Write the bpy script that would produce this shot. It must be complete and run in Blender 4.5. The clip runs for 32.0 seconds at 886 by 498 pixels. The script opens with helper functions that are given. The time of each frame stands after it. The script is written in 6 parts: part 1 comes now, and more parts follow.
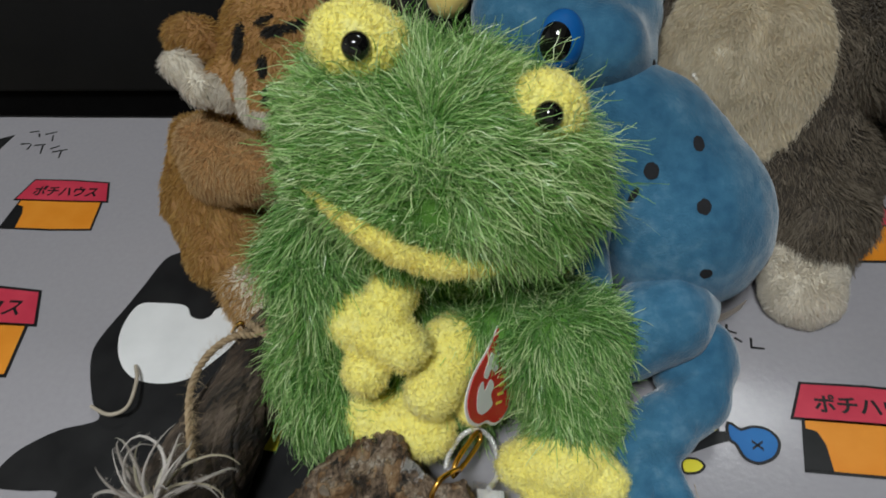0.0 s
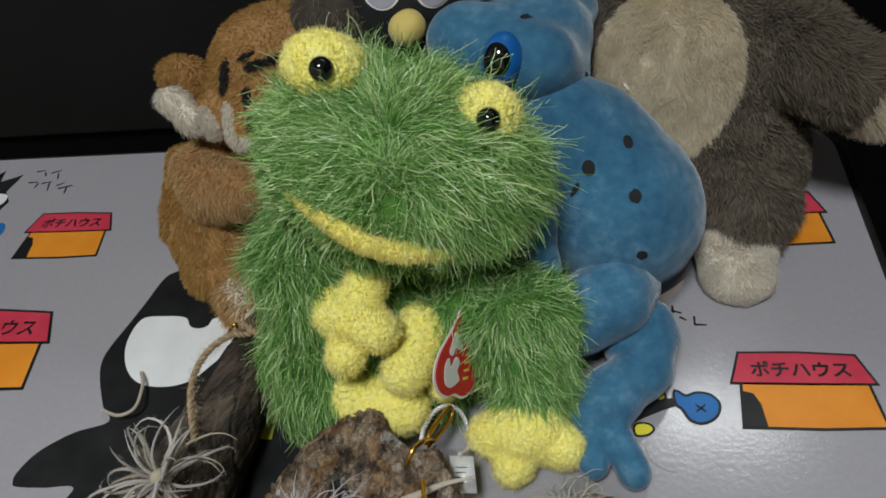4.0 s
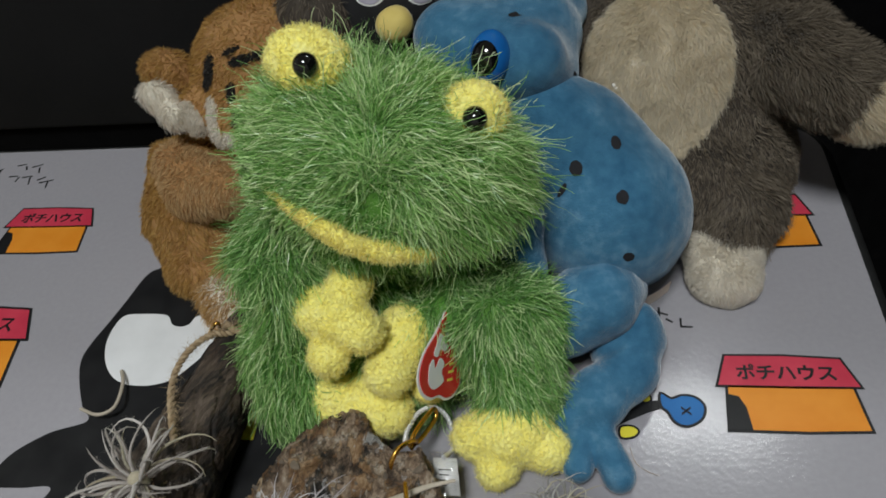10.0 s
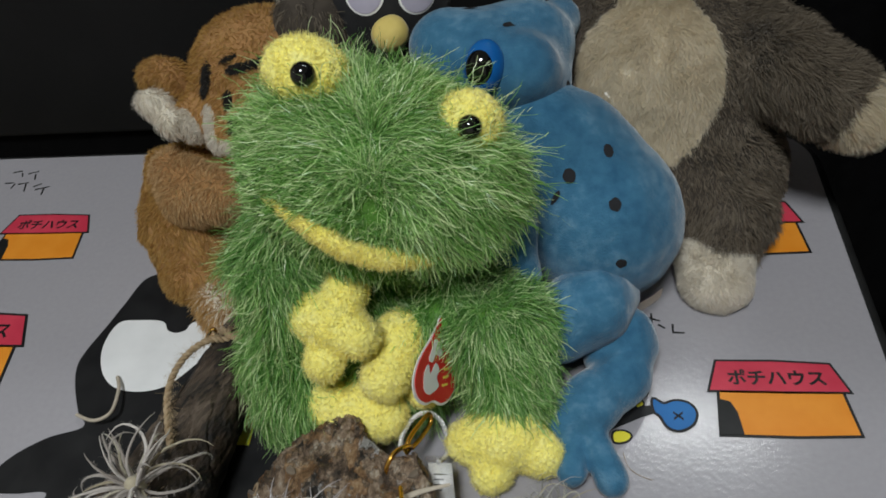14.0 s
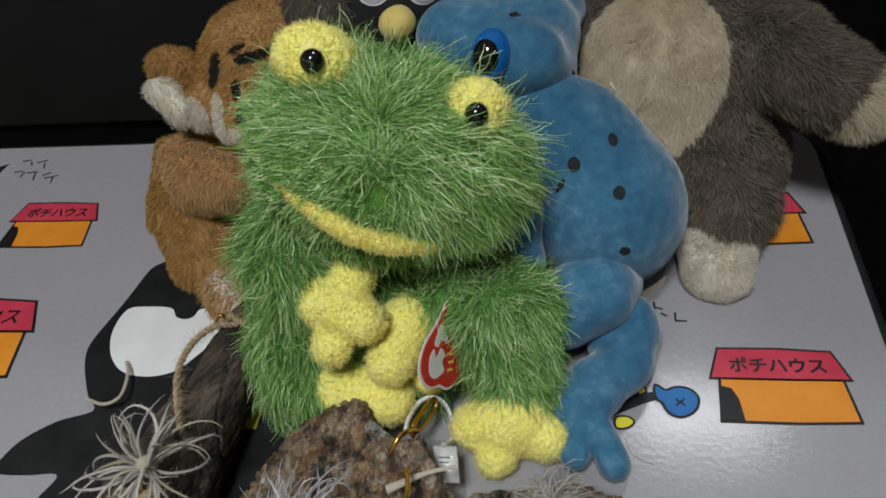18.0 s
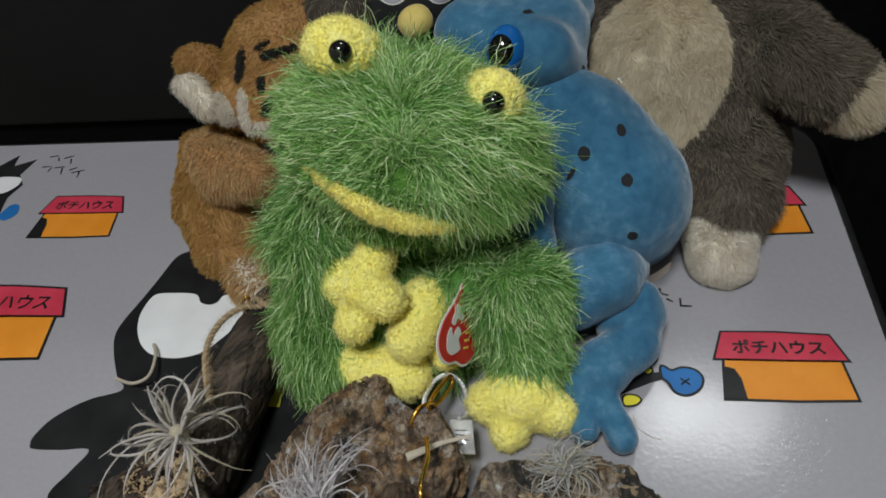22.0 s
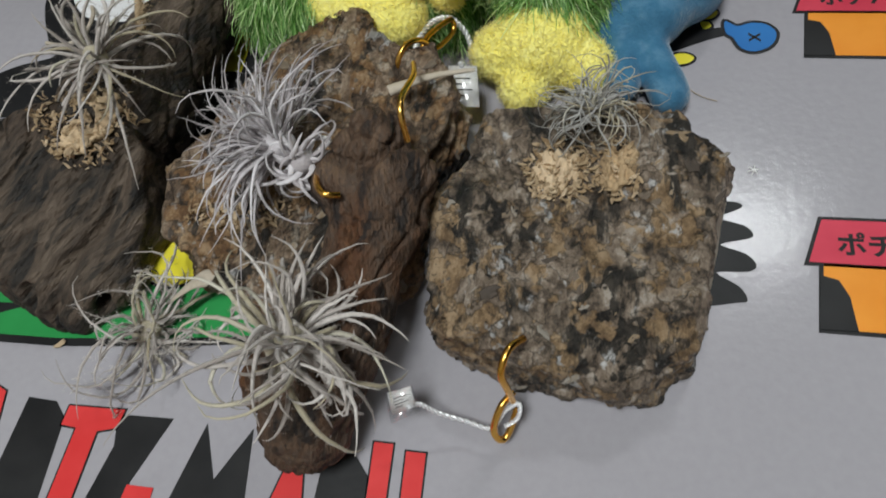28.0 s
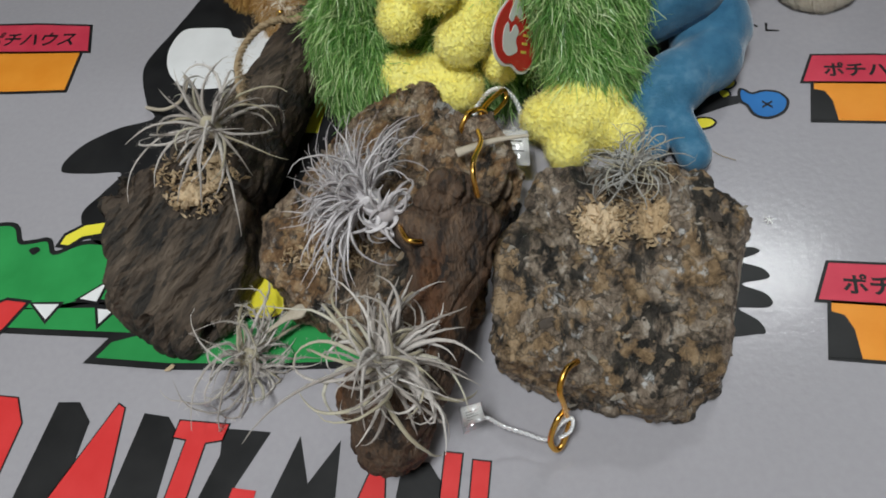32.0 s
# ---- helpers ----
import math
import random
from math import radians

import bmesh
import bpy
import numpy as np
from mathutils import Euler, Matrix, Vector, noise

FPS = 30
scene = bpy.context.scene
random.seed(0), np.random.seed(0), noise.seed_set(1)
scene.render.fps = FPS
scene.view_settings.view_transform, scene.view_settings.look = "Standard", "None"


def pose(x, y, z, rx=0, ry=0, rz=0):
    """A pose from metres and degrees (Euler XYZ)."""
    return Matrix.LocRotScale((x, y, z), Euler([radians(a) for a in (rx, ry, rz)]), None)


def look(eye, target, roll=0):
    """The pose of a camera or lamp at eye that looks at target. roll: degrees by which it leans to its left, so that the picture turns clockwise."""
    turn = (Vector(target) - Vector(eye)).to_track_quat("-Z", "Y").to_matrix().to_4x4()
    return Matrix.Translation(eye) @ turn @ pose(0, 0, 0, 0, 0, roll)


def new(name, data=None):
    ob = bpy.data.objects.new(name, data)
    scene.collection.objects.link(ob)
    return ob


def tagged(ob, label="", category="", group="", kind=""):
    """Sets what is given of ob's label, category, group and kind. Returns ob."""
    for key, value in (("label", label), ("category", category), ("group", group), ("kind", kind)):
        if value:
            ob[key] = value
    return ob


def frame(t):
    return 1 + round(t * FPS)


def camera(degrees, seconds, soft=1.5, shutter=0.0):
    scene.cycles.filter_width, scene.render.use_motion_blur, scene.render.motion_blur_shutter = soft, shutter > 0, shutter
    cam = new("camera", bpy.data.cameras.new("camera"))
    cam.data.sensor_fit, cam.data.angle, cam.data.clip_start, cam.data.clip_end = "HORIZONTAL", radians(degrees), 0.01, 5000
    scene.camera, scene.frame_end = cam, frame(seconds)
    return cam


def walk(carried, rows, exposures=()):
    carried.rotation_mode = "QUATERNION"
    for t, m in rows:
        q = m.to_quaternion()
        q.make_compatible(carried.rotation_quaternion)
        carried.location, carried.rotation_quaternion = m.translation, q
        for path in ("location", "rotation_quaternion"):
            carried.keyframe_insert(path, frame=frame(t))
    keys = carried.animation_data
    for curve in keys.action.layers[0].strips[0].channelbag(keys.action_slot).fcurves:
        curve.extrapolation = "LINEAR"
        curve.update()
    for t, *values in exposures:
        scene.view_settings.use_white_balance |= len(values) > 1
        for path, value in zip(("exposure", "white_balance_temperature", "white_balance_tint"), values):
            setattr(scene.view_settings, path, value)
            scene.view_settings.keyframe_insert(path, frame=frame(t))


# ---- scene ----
cam = camera(62.5, 32.0, 1.75, 0.2)
PATH = [
    (0, (0.076, -0.099, 0.348), (-0.269, 1.113, -1.205), -10.4),
    (0.5, (0.076, -0.134, 0.359), (-0.297, 1.078, -1.187), -12.0),
    (1, (0.084, -0.143, 0.357), (-0.294, 1.064, -1.192), -13.4),
    (1.5, (0.084, -0.149, 0.352), (-0.307, 1.034, -1.212), -13.8),
    (2, (0.088, -0.148, 0.353), (-0.304, 1.038, -1.209), -14.5),
    (2.5, (0.099, -0.141, 0.364), (-0.277, 1.081, -1.173), -14.9),
    (3, (0.102, -0.141, 0.369), (-0.245, 1.142, -1.125), -13.4),
    (3.5, (0.1, -0.141, 0.368), (-0.245, 1.149, -1.122), -12.5),
    (5.5, (0.1, -0.139, 0.367), (-0.23, 1.151, -1.126), -12.3),
    (6, (0.101, -0.136, 0.367), (-0.227, 1.154, -1.126), -12.1),
    (6.5, (0.102, -0.137, 0.367), (-0.223, 1.152, -1.127), -12.2),
    (7, (0.1, -0.131, 0.364), (-0.222, 1.157, -1.132), -12.0),
    (7.5, (0.099, -0.132, 0.364), (-0.221, 1.158, -1.131), -11.8),
    (8, (0.1, -0.134, 0.365), (-0.22, 1.157, -1.129), -11.5),
    (8.5, (0.098, -0.132, 0.363), (-0.219, 1.153, -1.136), -11.3),
    (9, (0.097, -0.131, 0.362), (-0.22, 1.154, -1.138), -11.0),
    (9.5, (0.1, -0.132, 0.363), (-0.214, 1.15, -1.139), -11.1),
    (10, (0.101, -0.137, 0.365), (-0.21, 1.149, -1.134), -11.0),
    (10.5, (0.1, -0.139, 0.366), (-0.209, 1.151, -1.131), -10.9),
    (11, (0.102, -0.14, 0.367), (-0.202, 1.154, -1.128), -10.6),
    (11.5, (0.103, -0.141, 0.368), (-0.201, 1.155, -1.125), -10.7),
    (12, (0.102, -0.138, 0.367), (-0.199, 1.159, -1.125), -10.6),
    (12.5, (0.103, -0.139, 0.368), (-0.198, 1.16, -1.123), -10.6),
    (13, (0.102, -0.14, 0.369), (-0.198, 1.161, -1.121), -10.6),
    (13.5, (0.103, -0.14, 0.368), (-0.195, 1.161, -1.121), -10.5),
    (14, (0.101, -0.14, 0.368), (-0.193, 1.163, -1.121), -10.3),
    (14.5, (0.102, -0.139, 0.367), (-0.195, 1.159, -1.125), -10.3),
    (16.5, (0.1, -0.14, 0.364), (-0.201, 1.148, -1.135), -10.3),
    (17, (0.098, -0.14, 0.364), (-0.201, 1.144, -1.139), -10.3),
    (17.5, (0.1, -0.142, 0.368), (-0.201, 1.145, -1.132), -10.4),
    (18, (0.1, -0.147, 0.369), (-0.201, 1.146, -1.126), -10.3),
    (18.5, (0.099, -0.153, 0.371), (-0.202, 1.145, -1.12), -10.2),
    (19, (0.098, -0.157, 0.372), (-0.205, 1.145, -1.115), -10.3),
    (19.5, (0.1, -0.158, 0.373), (-0.204, 1.146, -1.112), -10.4),
    (20, (0.101, -0.168, 0.377), (-0.207, 1.143, -1.102), -10.6),
    (20.5, (0.097, -0.169, 0.376), (-0.209, 1.147, -1.099), -10.3),
    (21, (0.096, -0.171, 0.375), (-0.211, 1.146, -1.099), -10.1),
    (21.5, (0.096, -0.171, 0.374), (-0.211, 1.145, -1.101), -10.2),
    (22, (0.096, -0.172, 0.375), (-0.215, 1.144, -1.099), -10.2),
    (22.5, (0.095, -0.172, 0.375), (-0.219, 1.144, -1.098), -10.2),
    (23, (0.094, -0.172, 0.375), (-0.222, 1.141, -1.1), -10.2),
    (23.5, (0.093, -0.174, 0.376), (-0.226, 1.141, -1.097), -10.3),
    (24, (0.091, -0.174, 0.375), (-0.227, 1.141, -1.098), -10.2),
    (24.5, (0.091, -0.172, 0.373), (-0.228, 1.135, -1.107), -10.1),
    (26.5, (0.091, -0.174, 0.373), (-0.231, 1.131, -1.108), -10.2),
    (26.7, (0.094, -0.173, 0.372), (-0.246, 1.116, -1.119), -11.0),
    (26.9, (0.088, -0.178, 0.334), (-0.217, 1.087, -1.185), -9.1),
    (27, (0.084, -0.171, 0.318), (-0.214, 1.046, -1.24), -8.4),
    (27.5, (0.084, -0.164, 0.265), (-0.23, 0.831, -1.442), -12.0),
    (28, (0.095, -0.191, 0.255), (-0.263, 0.734, -1.482), -15.3),
    (28.5, (0.095, -0.206, 0.273), (-0.289, 0.762, -1.435), -16.2),
    (29, (0.09, -0.206, 0.28), (-0.313, 0.783, -1.41), -16.6),
    (29.5, (0.089, -0.206, 0.28), (-0.32, 0.798, -1.401), -16.0),
    (30, (0.087, -0.198, 0.267), (-0.332, 0.784, -1.424), -17.3),
    (30.5, (0.093, -0.196, 0.264), (-0.34, 0.778, -1.428), -18.5),
    (31, (0.093, -0.196, 0.265), (-0.342, 0.781, -1.424), -18.5),
    (31.5, (0.09, -0.202, 0.28), (-0.333, 0.783, -1.408), -17.4),
    (32, (0.085, -0.217, 0.298), (-0.322, 0.8, -1.375), -15.7),
]
walk(cam, [(t, look(eye, target, roll)) for t, eye, target, roll in PATH], [(0, 0.0), (26.6, 0.0), (27.4, 0.2), (32, 0.2)])

# ---- light and room exposure ----
scene.view_settings.exposure = 0.0
world = bpy.data.worlds.new("world")
scene.world = world
world.use_nodes = True
world.node_tree.nodes["Background"].inputs[0].default_value = (0.75, 0.85, 1.0, 1)
world.node_tree.nodes["Background"].inputs[1].default_value = 0.05
LAMPS = [((-0.04, -0.66, 1.88), 0.45, 27.0), ((0.47, 1.1, 1.88), 0.16, 4.5), ((0.68, 1.07, 1.88), 0.16, 3.0)]
for place, size, power in LAMPS:
    lamp_data = bpy.data.lights.new("ceiling_lamp_light", "AREA")
    lamp_data.shape, lamp_data.size, lamp_data.energy = "DISK", size, power
    lamp_data.color = (0.95, 1.0, 1.0)
    lamp_ob = new("ceiling_lamp_light", lamp_data)
    lamp_ob.matrix_basis = look(place, (place[0], place[1] + 0.001, 0.0))

# ---- shapes ----
RNG = np.random.default_rng(7)


def unit(v):
    v = np.asarray(v, float)
    return v / np.maximum(np.linalg.norm(v, axis=-1, keepdims=True), 1e-9)


def hash01(i, j, k, seed=0):
    h = (i * 374761393 + j * 668265263 + k * 2147483647 + seed * 974634777) & 0xFFFFFFFF
    h = ((h ^ (h >> 13)) * 1274126177) & 0xFFFFFFFF
    h = ((h ^ (h >> 16)) * 2246822519) & 0xFFFFFFFF
    return ((h ^ (h >> 15)) & 0xFFFFFF) / float(0xFFFFFF)


def vnoise(p, seed=0):
    """Smooth value noise in -1..1 at the points p (n, 3)."""
    q = np.floor(p).astype(np.int64)
    f = p - q
    f = f * f * (3 - 2 * f)
    out = 0
    for dx in (0, 1):
        for dy in (0, 1):
            for dz in (0, 1):
                w = (f[:, 0] if dx else 1 - f[:, 0]) * (f[:, 1] if dy else 1 - f[:, 1]) * (f[:, 2] if dz else 1 - f[:, 2])
                out = out + w * hash01(q[:, 0] + dx, q[:, 1] + dy, q[:, 2] + dz, seed)
    return out * 2 - 1


def fbm(p, octaves=4, seed=0):
    return sum(vnoise(p * 2 ** o + 17.3 * o, seed + o) * 0.5 ** o for o in range(octaves))


def worley(p, seed=0):
    """Distance to the nearest and second nearest cell point, and the nearest cell's random value."""
    q = np.floor(p).astype(np.int64)
    d1 = np.full(len(p), 9.0)
    d2 = np.full(len(p), 9.0)
    val = np.zeros(len(p))
    for dx in (-1, 0, 1):
        for dy in (-1, 0, 1):
            for dz in (-1, 0, 1):
                i, j, k = q[:, 0] + dx, q[:, 1] + dy, q[:, 2] + dz
                c = np.stack([i + hash01(i, j, k, seed), j + hash01(i, j, k, seed + 1), k + hash01(i, j, k, seed + 2)], 1)
                d = np.linalg.norm(p - c, axis=1)
                near = d < d1
                d2 = np.where(near, d1, np.minimum(d2, d))
                val = np.where(near, hash01(i, j, k, seed + 3), val)
                d1 = np.where(near, d, d1)
    return d1, d2, val


def ball(c, r, tilt=(0, 0, 0)):
    """An ellipsoid: centre, radius or three radii, and its turn in degrees."""
    return ("ball", np.array(c, float), np.array([r] * 3 if np.isscalar(r) else r, float), np.array(pose(0, 0, 0, *tilt).to_3x3()))


def limb(a, b, ra, rb=None):
    return ("limb", np.array(a, float), np.array(b, float), (ra, ra if rb is None else rb))


def limbs(points, radii):
    return [limb(points[i], points[i + 1], radii[i], radii[i + 1]) for i in range(len(points) - 1)]


def slab(outline, low, high, soft, slope=(0, 0)):
    """An upright plate with an outline in x and y, rounded by soft; slope tilts its top."""
    return ("slab", np.array(outline, float), (low, high, soft), slope)


def distance(prim, p):
    if prim[0] == "ball":
        q = (p - prim[1]) @ prim[3]
        k0 = np.linalg.norm(q / prim[2], axis=1)
        return k0 * (k0 - 1) / np.maximum(np.linalg.norm(q / prim[2] ** 2, axis=1), 1e-9)
    if prim[0] == "limb":
        a, b, (ra, rb) = prim[1:]
        h = np.clip((p - a) @ (b - a) / max((b - a) @ (b - a), 1e-12), 0, 1)
        return np.linalg.norm(p - a - h[:, None] * (b - a), axis=1) - (ra + (rb - ra) * h)
    pts, (low, high, soft), slope = prim[1:]
    best = np.full(len(p), 9.0)
    inside = np.zeros(len(p), bool)
    mid = pts.mean(0)
    for a, b in zip(pts, np.roll(pts, -1, 0)):
        e = b - a
        h = np.clip((p[:, :2] - a) @ e / max(e @ e, 1e-12), 0, 1)
        best = np.minimum(best, np.linalg.norm(p[:, :2] - a - h[:, None] * e, axis=1))
        cross = (a[1] > p[:, 1]) != (b[1] > p[:, 1])
        inside ^= cross & (p[:, 0] < e[0] * (p[:, 1] - a[1]) / (e[1] if abs(e[1]) > 1e-12 else 1e-12) + a[0])
    top = high + (p[:, :2] - mid) @ np.array(slope)
    d2 = np.where(inside, -best, best) + soft
    dz = np.abs(p[:, 2] - (top + low) / 2) - (top - low) / 2 + soft
    return np.minimum(np.maximum(d2, dz), 0) + np.hypot(np.maximum(d2, 0), np.maximum(dz, 0)) - soft


def field(prims, p, blend):
    """Smooth union of the primitives."""
    d = distance(prims[0], p)
    for prim in prims[1:]:
        e = distance(prim, p)
        h = np.maximum(blend - np.abs(d - e), 0) / blend
        d = np.minimum(d, e) - h * h * blend / 4
    return d


def bounds(prims):
    lo, hi = [], []
    for prim in prims:
        if prim[0] == "ball":
            lo.append(prim[1] - prim[2].max()), hi.append(prim[1] + prim[2].max())
        elif prim[0] == "limb":
            r = max(prim[3])
            lo.append(np.minimum(prim[1], prim[2]) - r), hi.append(np.maximum(prim[1], prim[2]) + r)
        else:
            lo.append([*prim[1].min(0), prim[2][0] - 0.01]), hi.append([*prim[1].max(0), prim[2][1] + 0.02])
    return np.min(lo, 0), np.max(hi, 0)


def skin(prims, blend, step, ground=None, carve=()):
    """Vertices and quads of the surface of the smooth union (surface nets). Below the ground it is cut flat."""
    lo, hi = bounds(prims)
    lo, hi = lo - blend / 3 - 2.5 * step, hi + blend / 3 + 2.5 * step
    n = np.ceil((hi - lo) / step).astype(int) + 1
    axes = [lo[i] + step * np.arange(n[i]) for i in range(3)]
    p = np.stack(np.meshgrid(*axes, indexing="ij"), -1).reshape(-1, 3)
    d = field(prims, p, blend)
    if ground is not None:
        d = np.maximum(d, ground - p[:, 2])
    for prim in carve:
        d = np.maximum(d, -distance(prim, p))
    d = d.reshape(n)
    s = d < 0
    corner = [(i, j, k) for i in (0, 1) for j in (0, 1) for k in (0, 1)]
    cut = lambda a, i, j, k: a[i:n[0] - 1 + i, j:n[1] - 1 + j, k:n[2] - 1 + k]
    count = sum(cut(s, *c).astype(np.int8) for c in corner)
    cells = np.argwhere((count > 0) & (count < 8))
    ids = np.full(n - 1, -1)
    ids[tuple(cells.T)] = np.arange(len(cells))
    total, weight = np.zeros((len(cells), 3)), np.zeros(len(cells))
    for a in corner:
        for axis in range(3):
            if a[axis]:
                continue
            b = list(a)
            b[axis] = 1
            da = d[tuple((cells + a).T)]
            db = d[tuple((cells + b).T)]
            on = (da < 0) != (db < 0)
            t = np.where(on, da / np.where(on, da - db, 1), 0)
            pt = np.array(a, float) + t[:, None] * (np.array(b) - np.array(a))
            total += np.where(on[:, None], pt, 0)
            weight += on
    verts = lo + step * (cells + total / weight[:, None])
    quads = []
    for axis in range(3):
        u, v = (axis + 1) % 3, (axis + 2) % 3
        here = [slice(None)] * 3
        there = [slice(None)] * 3
        here[axis], there[axis] = slice(0, -1), slice(1, None)
        flips = np.argwhere(s[tuple(here)] != s[tuple(there)])
        flips = flips[(flips[:, u] > 0) & (flips[:, v] > 0) & (flips[:, u] < n[u] - 1) & (flips[:, v] < n[v] - 1)]
        ring = []
        for du, dv in ((1, 1), (0, 1), (0, 0), (1, 0)):
            c = flips.copy()
            c[:, u] -= du
            c[:, v] -= dv
            ring.append(ids[tuple(c.T)])
        q = np.stack(ring, 1)
        out = s[tuple(flips.T)]
        q = np.where(out[:, None], q, q[:, ::-1])
        quads.append(q)
    return verts, np.concatenate(quads)


def normals(v, f):
    fn = np.cross(v[f[:, 2]] - v[f[:, 0]], v[f[:, 3 if f.shape[1] > 3 else 1]] - v[f[:, 1 if f.shape[1] > 3 else 0]])
    out = np.zeros_like(v)
    for i in range(f.shape[1]):
        np.add.at(out, f[:, i], fn)
    return unit(out)


def mesh_of(name, v, f, smooth=True):
    me = bpy.data.meshes.new(name)
    v, f = np.asarray(v, np.float32), np.asarray(f, np.int32)
    me.vertices.add(len(v))
    me.vertices.foreach_set("co", v.ravel())
    me.loops.add(f.size)
    me.loops.foreach_set("vertex_index", f.ravel())
    me.polygons.add(len(f))
    me.polygons.foreach_set("loop_start", np.arange(0, f.size, f.shape[1], dtype=np.int32))
    me.update(calc_edges=True)
    me.polygons.foreach_set("use_smooth", np.full(len(f), smooth))
    me.validate()
    return me


def thing(name, at, label, category, group="", kind=""):
    ob = new(name)
    ob.empty_display_size = 0.02
    ob.location = at
    return tagged(ob, label, category, group, kind)


def part(name, data, material, parent=None, label=""):
    """One mesh as a part of a thing (or of a part); its vertices are given in the world."""
    if isinstance(data, bmesh.types.BMesh):
        me = bpy.data.meshes.new(name)
        data.to_mesh(me)
        data.free()
    elif isinstance(data, bpy.types.Mesh):
        me = data
    else:
        me = mesh_of(name, *data)
    ob = new(name, me)
    if not me.materials:
        me.materials.append(material)
    if parent is not None:
        ob.parent = parent
        ob.matrix_parent_inverse = Matrix.Translation(-parent.location)
    return tagged(ob, label) if label else ob


def box(lo, hi, bevel=0.0):
    bm = bmesh.new()
    bmesh.ops.create_cube(bm, size=1)
    lo, hi = Vector(lo), Vector(hi)
    for v in bm.verts:
        v.co = Vector([(a + b) / 2 + c * (b - a) for a, b, c in zip(lo, hi, v.co)])
    if bevel:
        bmesh.ops.bevel(bm, geom=bm.edges[:], offset=bevel, segments=3, affect="EDGES", profile=0.6)
    for f in bm.faces:
        f.smooth = False
    return bm


def spline(points, per=8, closed=False):
    """Catmull-Rom curve through the points."""
    p = np.array(points, float)
    n = len(p)
    out = []
    for i in range(n if closed else n - 1):
        a, b, c, d = (p[(i + k) % n] if closed else p[min(max(i + k, 0), n - 1)] for k in (-1, 0, 1, 2))
        for t in np.arange(per) / per:
            out.append(0.5 * (2 * b + (c - a) * t + (2 * a - 5 * b + 4 * c - d) * t * t + (3 * b - a - 3 * c + d) * t ** 3))
    if not closed:
        out.append(p[-1])
    return np.array(out)


def tube(path, radii, sides=8, flat=1.0):
    """A tube along a path; radii is a number or one per point."""
    path = np.asarray(path, float)
    n = len(path)
    r = np.full(n, radii) if np.isscalar(radii) else np.asarray(radii, float)
    tan = unit(np.gradient(path, axis=0))
    u = np.cross(tan[0], [0.31, 0.2, 0.93])
    frames = []
    for i in range(n):
        u = u - tan[i] * (u @ tan[i])
        u = u / max(np.linalg.norm(u), 1e-9)
        frames.append((u, np.cross(tan[i], u)))
    ang = np.arange(sides) * 2 * math.pi / sides
    v = np.concatenate([path[i] + r[i] * (np.cos(ang)[:, None] * frames[i][0] + flat * np.sin(ang)[:, None] * frames[i][1]) for i in range(n)])
    f = [(i * sides + k, i * sides + (k + 1) % sides, (i + 1) * sides + (k + 1) % sides, (i + 1) * sides + k) for i in range(n - 1) for k in range(sides)]
    return v, np.array(f)


def coil(path, radius, gap, turns):
    """Two strands twisted round a path."""
    p = spline(path, 14)
    tan = unit(np.gradient(p, axis=0))
    u = unit(np.cross(tan, [0.2, 0.3, 0.93]))
    w = np.cross(tan, u)
    a = np.linspace(0, turns * 2 * math.pi, len(p))[:, None]
    v1, f1 = tube(p + gap * (np.cos(a) * u + np.sin(a) * w), radius, 6)
    v2, f2 = tube(p - gap * (np.cos(a) * u + np.sin(a) * w), radius, 6)
    return np.concatenate([v1, v2]), np.concatenate([f1, f2 + len(v1)])


def plate(outline, z, thick=0.00015, hole=None):
    """A flat printed patch lying on the table top."""
    bm = bmesh.new()
    low = [bm.verts.new((x, y, z)) for x, y in outline]
    face = bm.faces.new(low)
    if face.normal.z < 0 or face.calc_area() and sum(a[0] * b[1] - b[0] * a[1] for a, b in zip(outline, np.roll(outline, -1, 0))) < 0:
        bmesh.ops.reverse_faces(bm, faces=[face])
    top = bmesh.ops.extrude_face_region(bm, geom=[face])
    for v in top["geom"]:
        if isinstance(v, bmesh.types.BMVert):
            v.co.z += thick
    bmesh.ops.triangulate(bm, faces=[f for f in bm.faces if len(f.verts) > 4])
    bmesh.ops.recalc_face_normals(bm, faces=bm.faces[:])
    return bm


def grown(outline, by):
    """The outline moved outwards."""
    p = np.array(outline, float)
    if sum(a[0] * b[1] - b[0] * a[1] for a, b in zip(p, np.roll(p, -1, 0))) < 0:
        p = p[::-1]
    e1, e2 = unit(p - np.roll(p, 1, 0)), unit(np.roll(p, -1, 0) - p)
    m = unit(np.stack([e1[:, 1] + e2[:, 1], -e1[:, 0] - e2[:, 0]], 1))
    dot = np.clip((m * np.stack([e1[:, 1], -e1[:, 0]], 1)).sum(1), 0.5, 1)
    return p + m * (by / dot)[:, None]


def scatter(v, f, n, keep=None):
    """Random places on a surface and the normals there."""
    tri = np.concatenate([f[:, :3], f[:, [0, 2, 3]]]) if f.shape[1] == 4 else f
    if keep is not None:
        tri = tri[keep(v[tri].mean(1))]
    a, b, c = v[tri[:, 0]], v[tri[:, 1]], v[tri[:, 2]]
    area = np.linalg.norm(np.cross(b - a, c - a), axis=1)
    i = RNG.choice(len(tri), n, p=area / area.sum())
    x, y = RNG.random((2, n, 1))
    flip = x + y > 1
    x, y = np.where(flip, 1 - x, x), np.where(flip, 1 - y, y)
    nn = normals(v, f)[tri[i]]
    return a[i] + x * (b[i] - a[i]) + y * (c[i] - a[i]), unit(nn.mean(1))


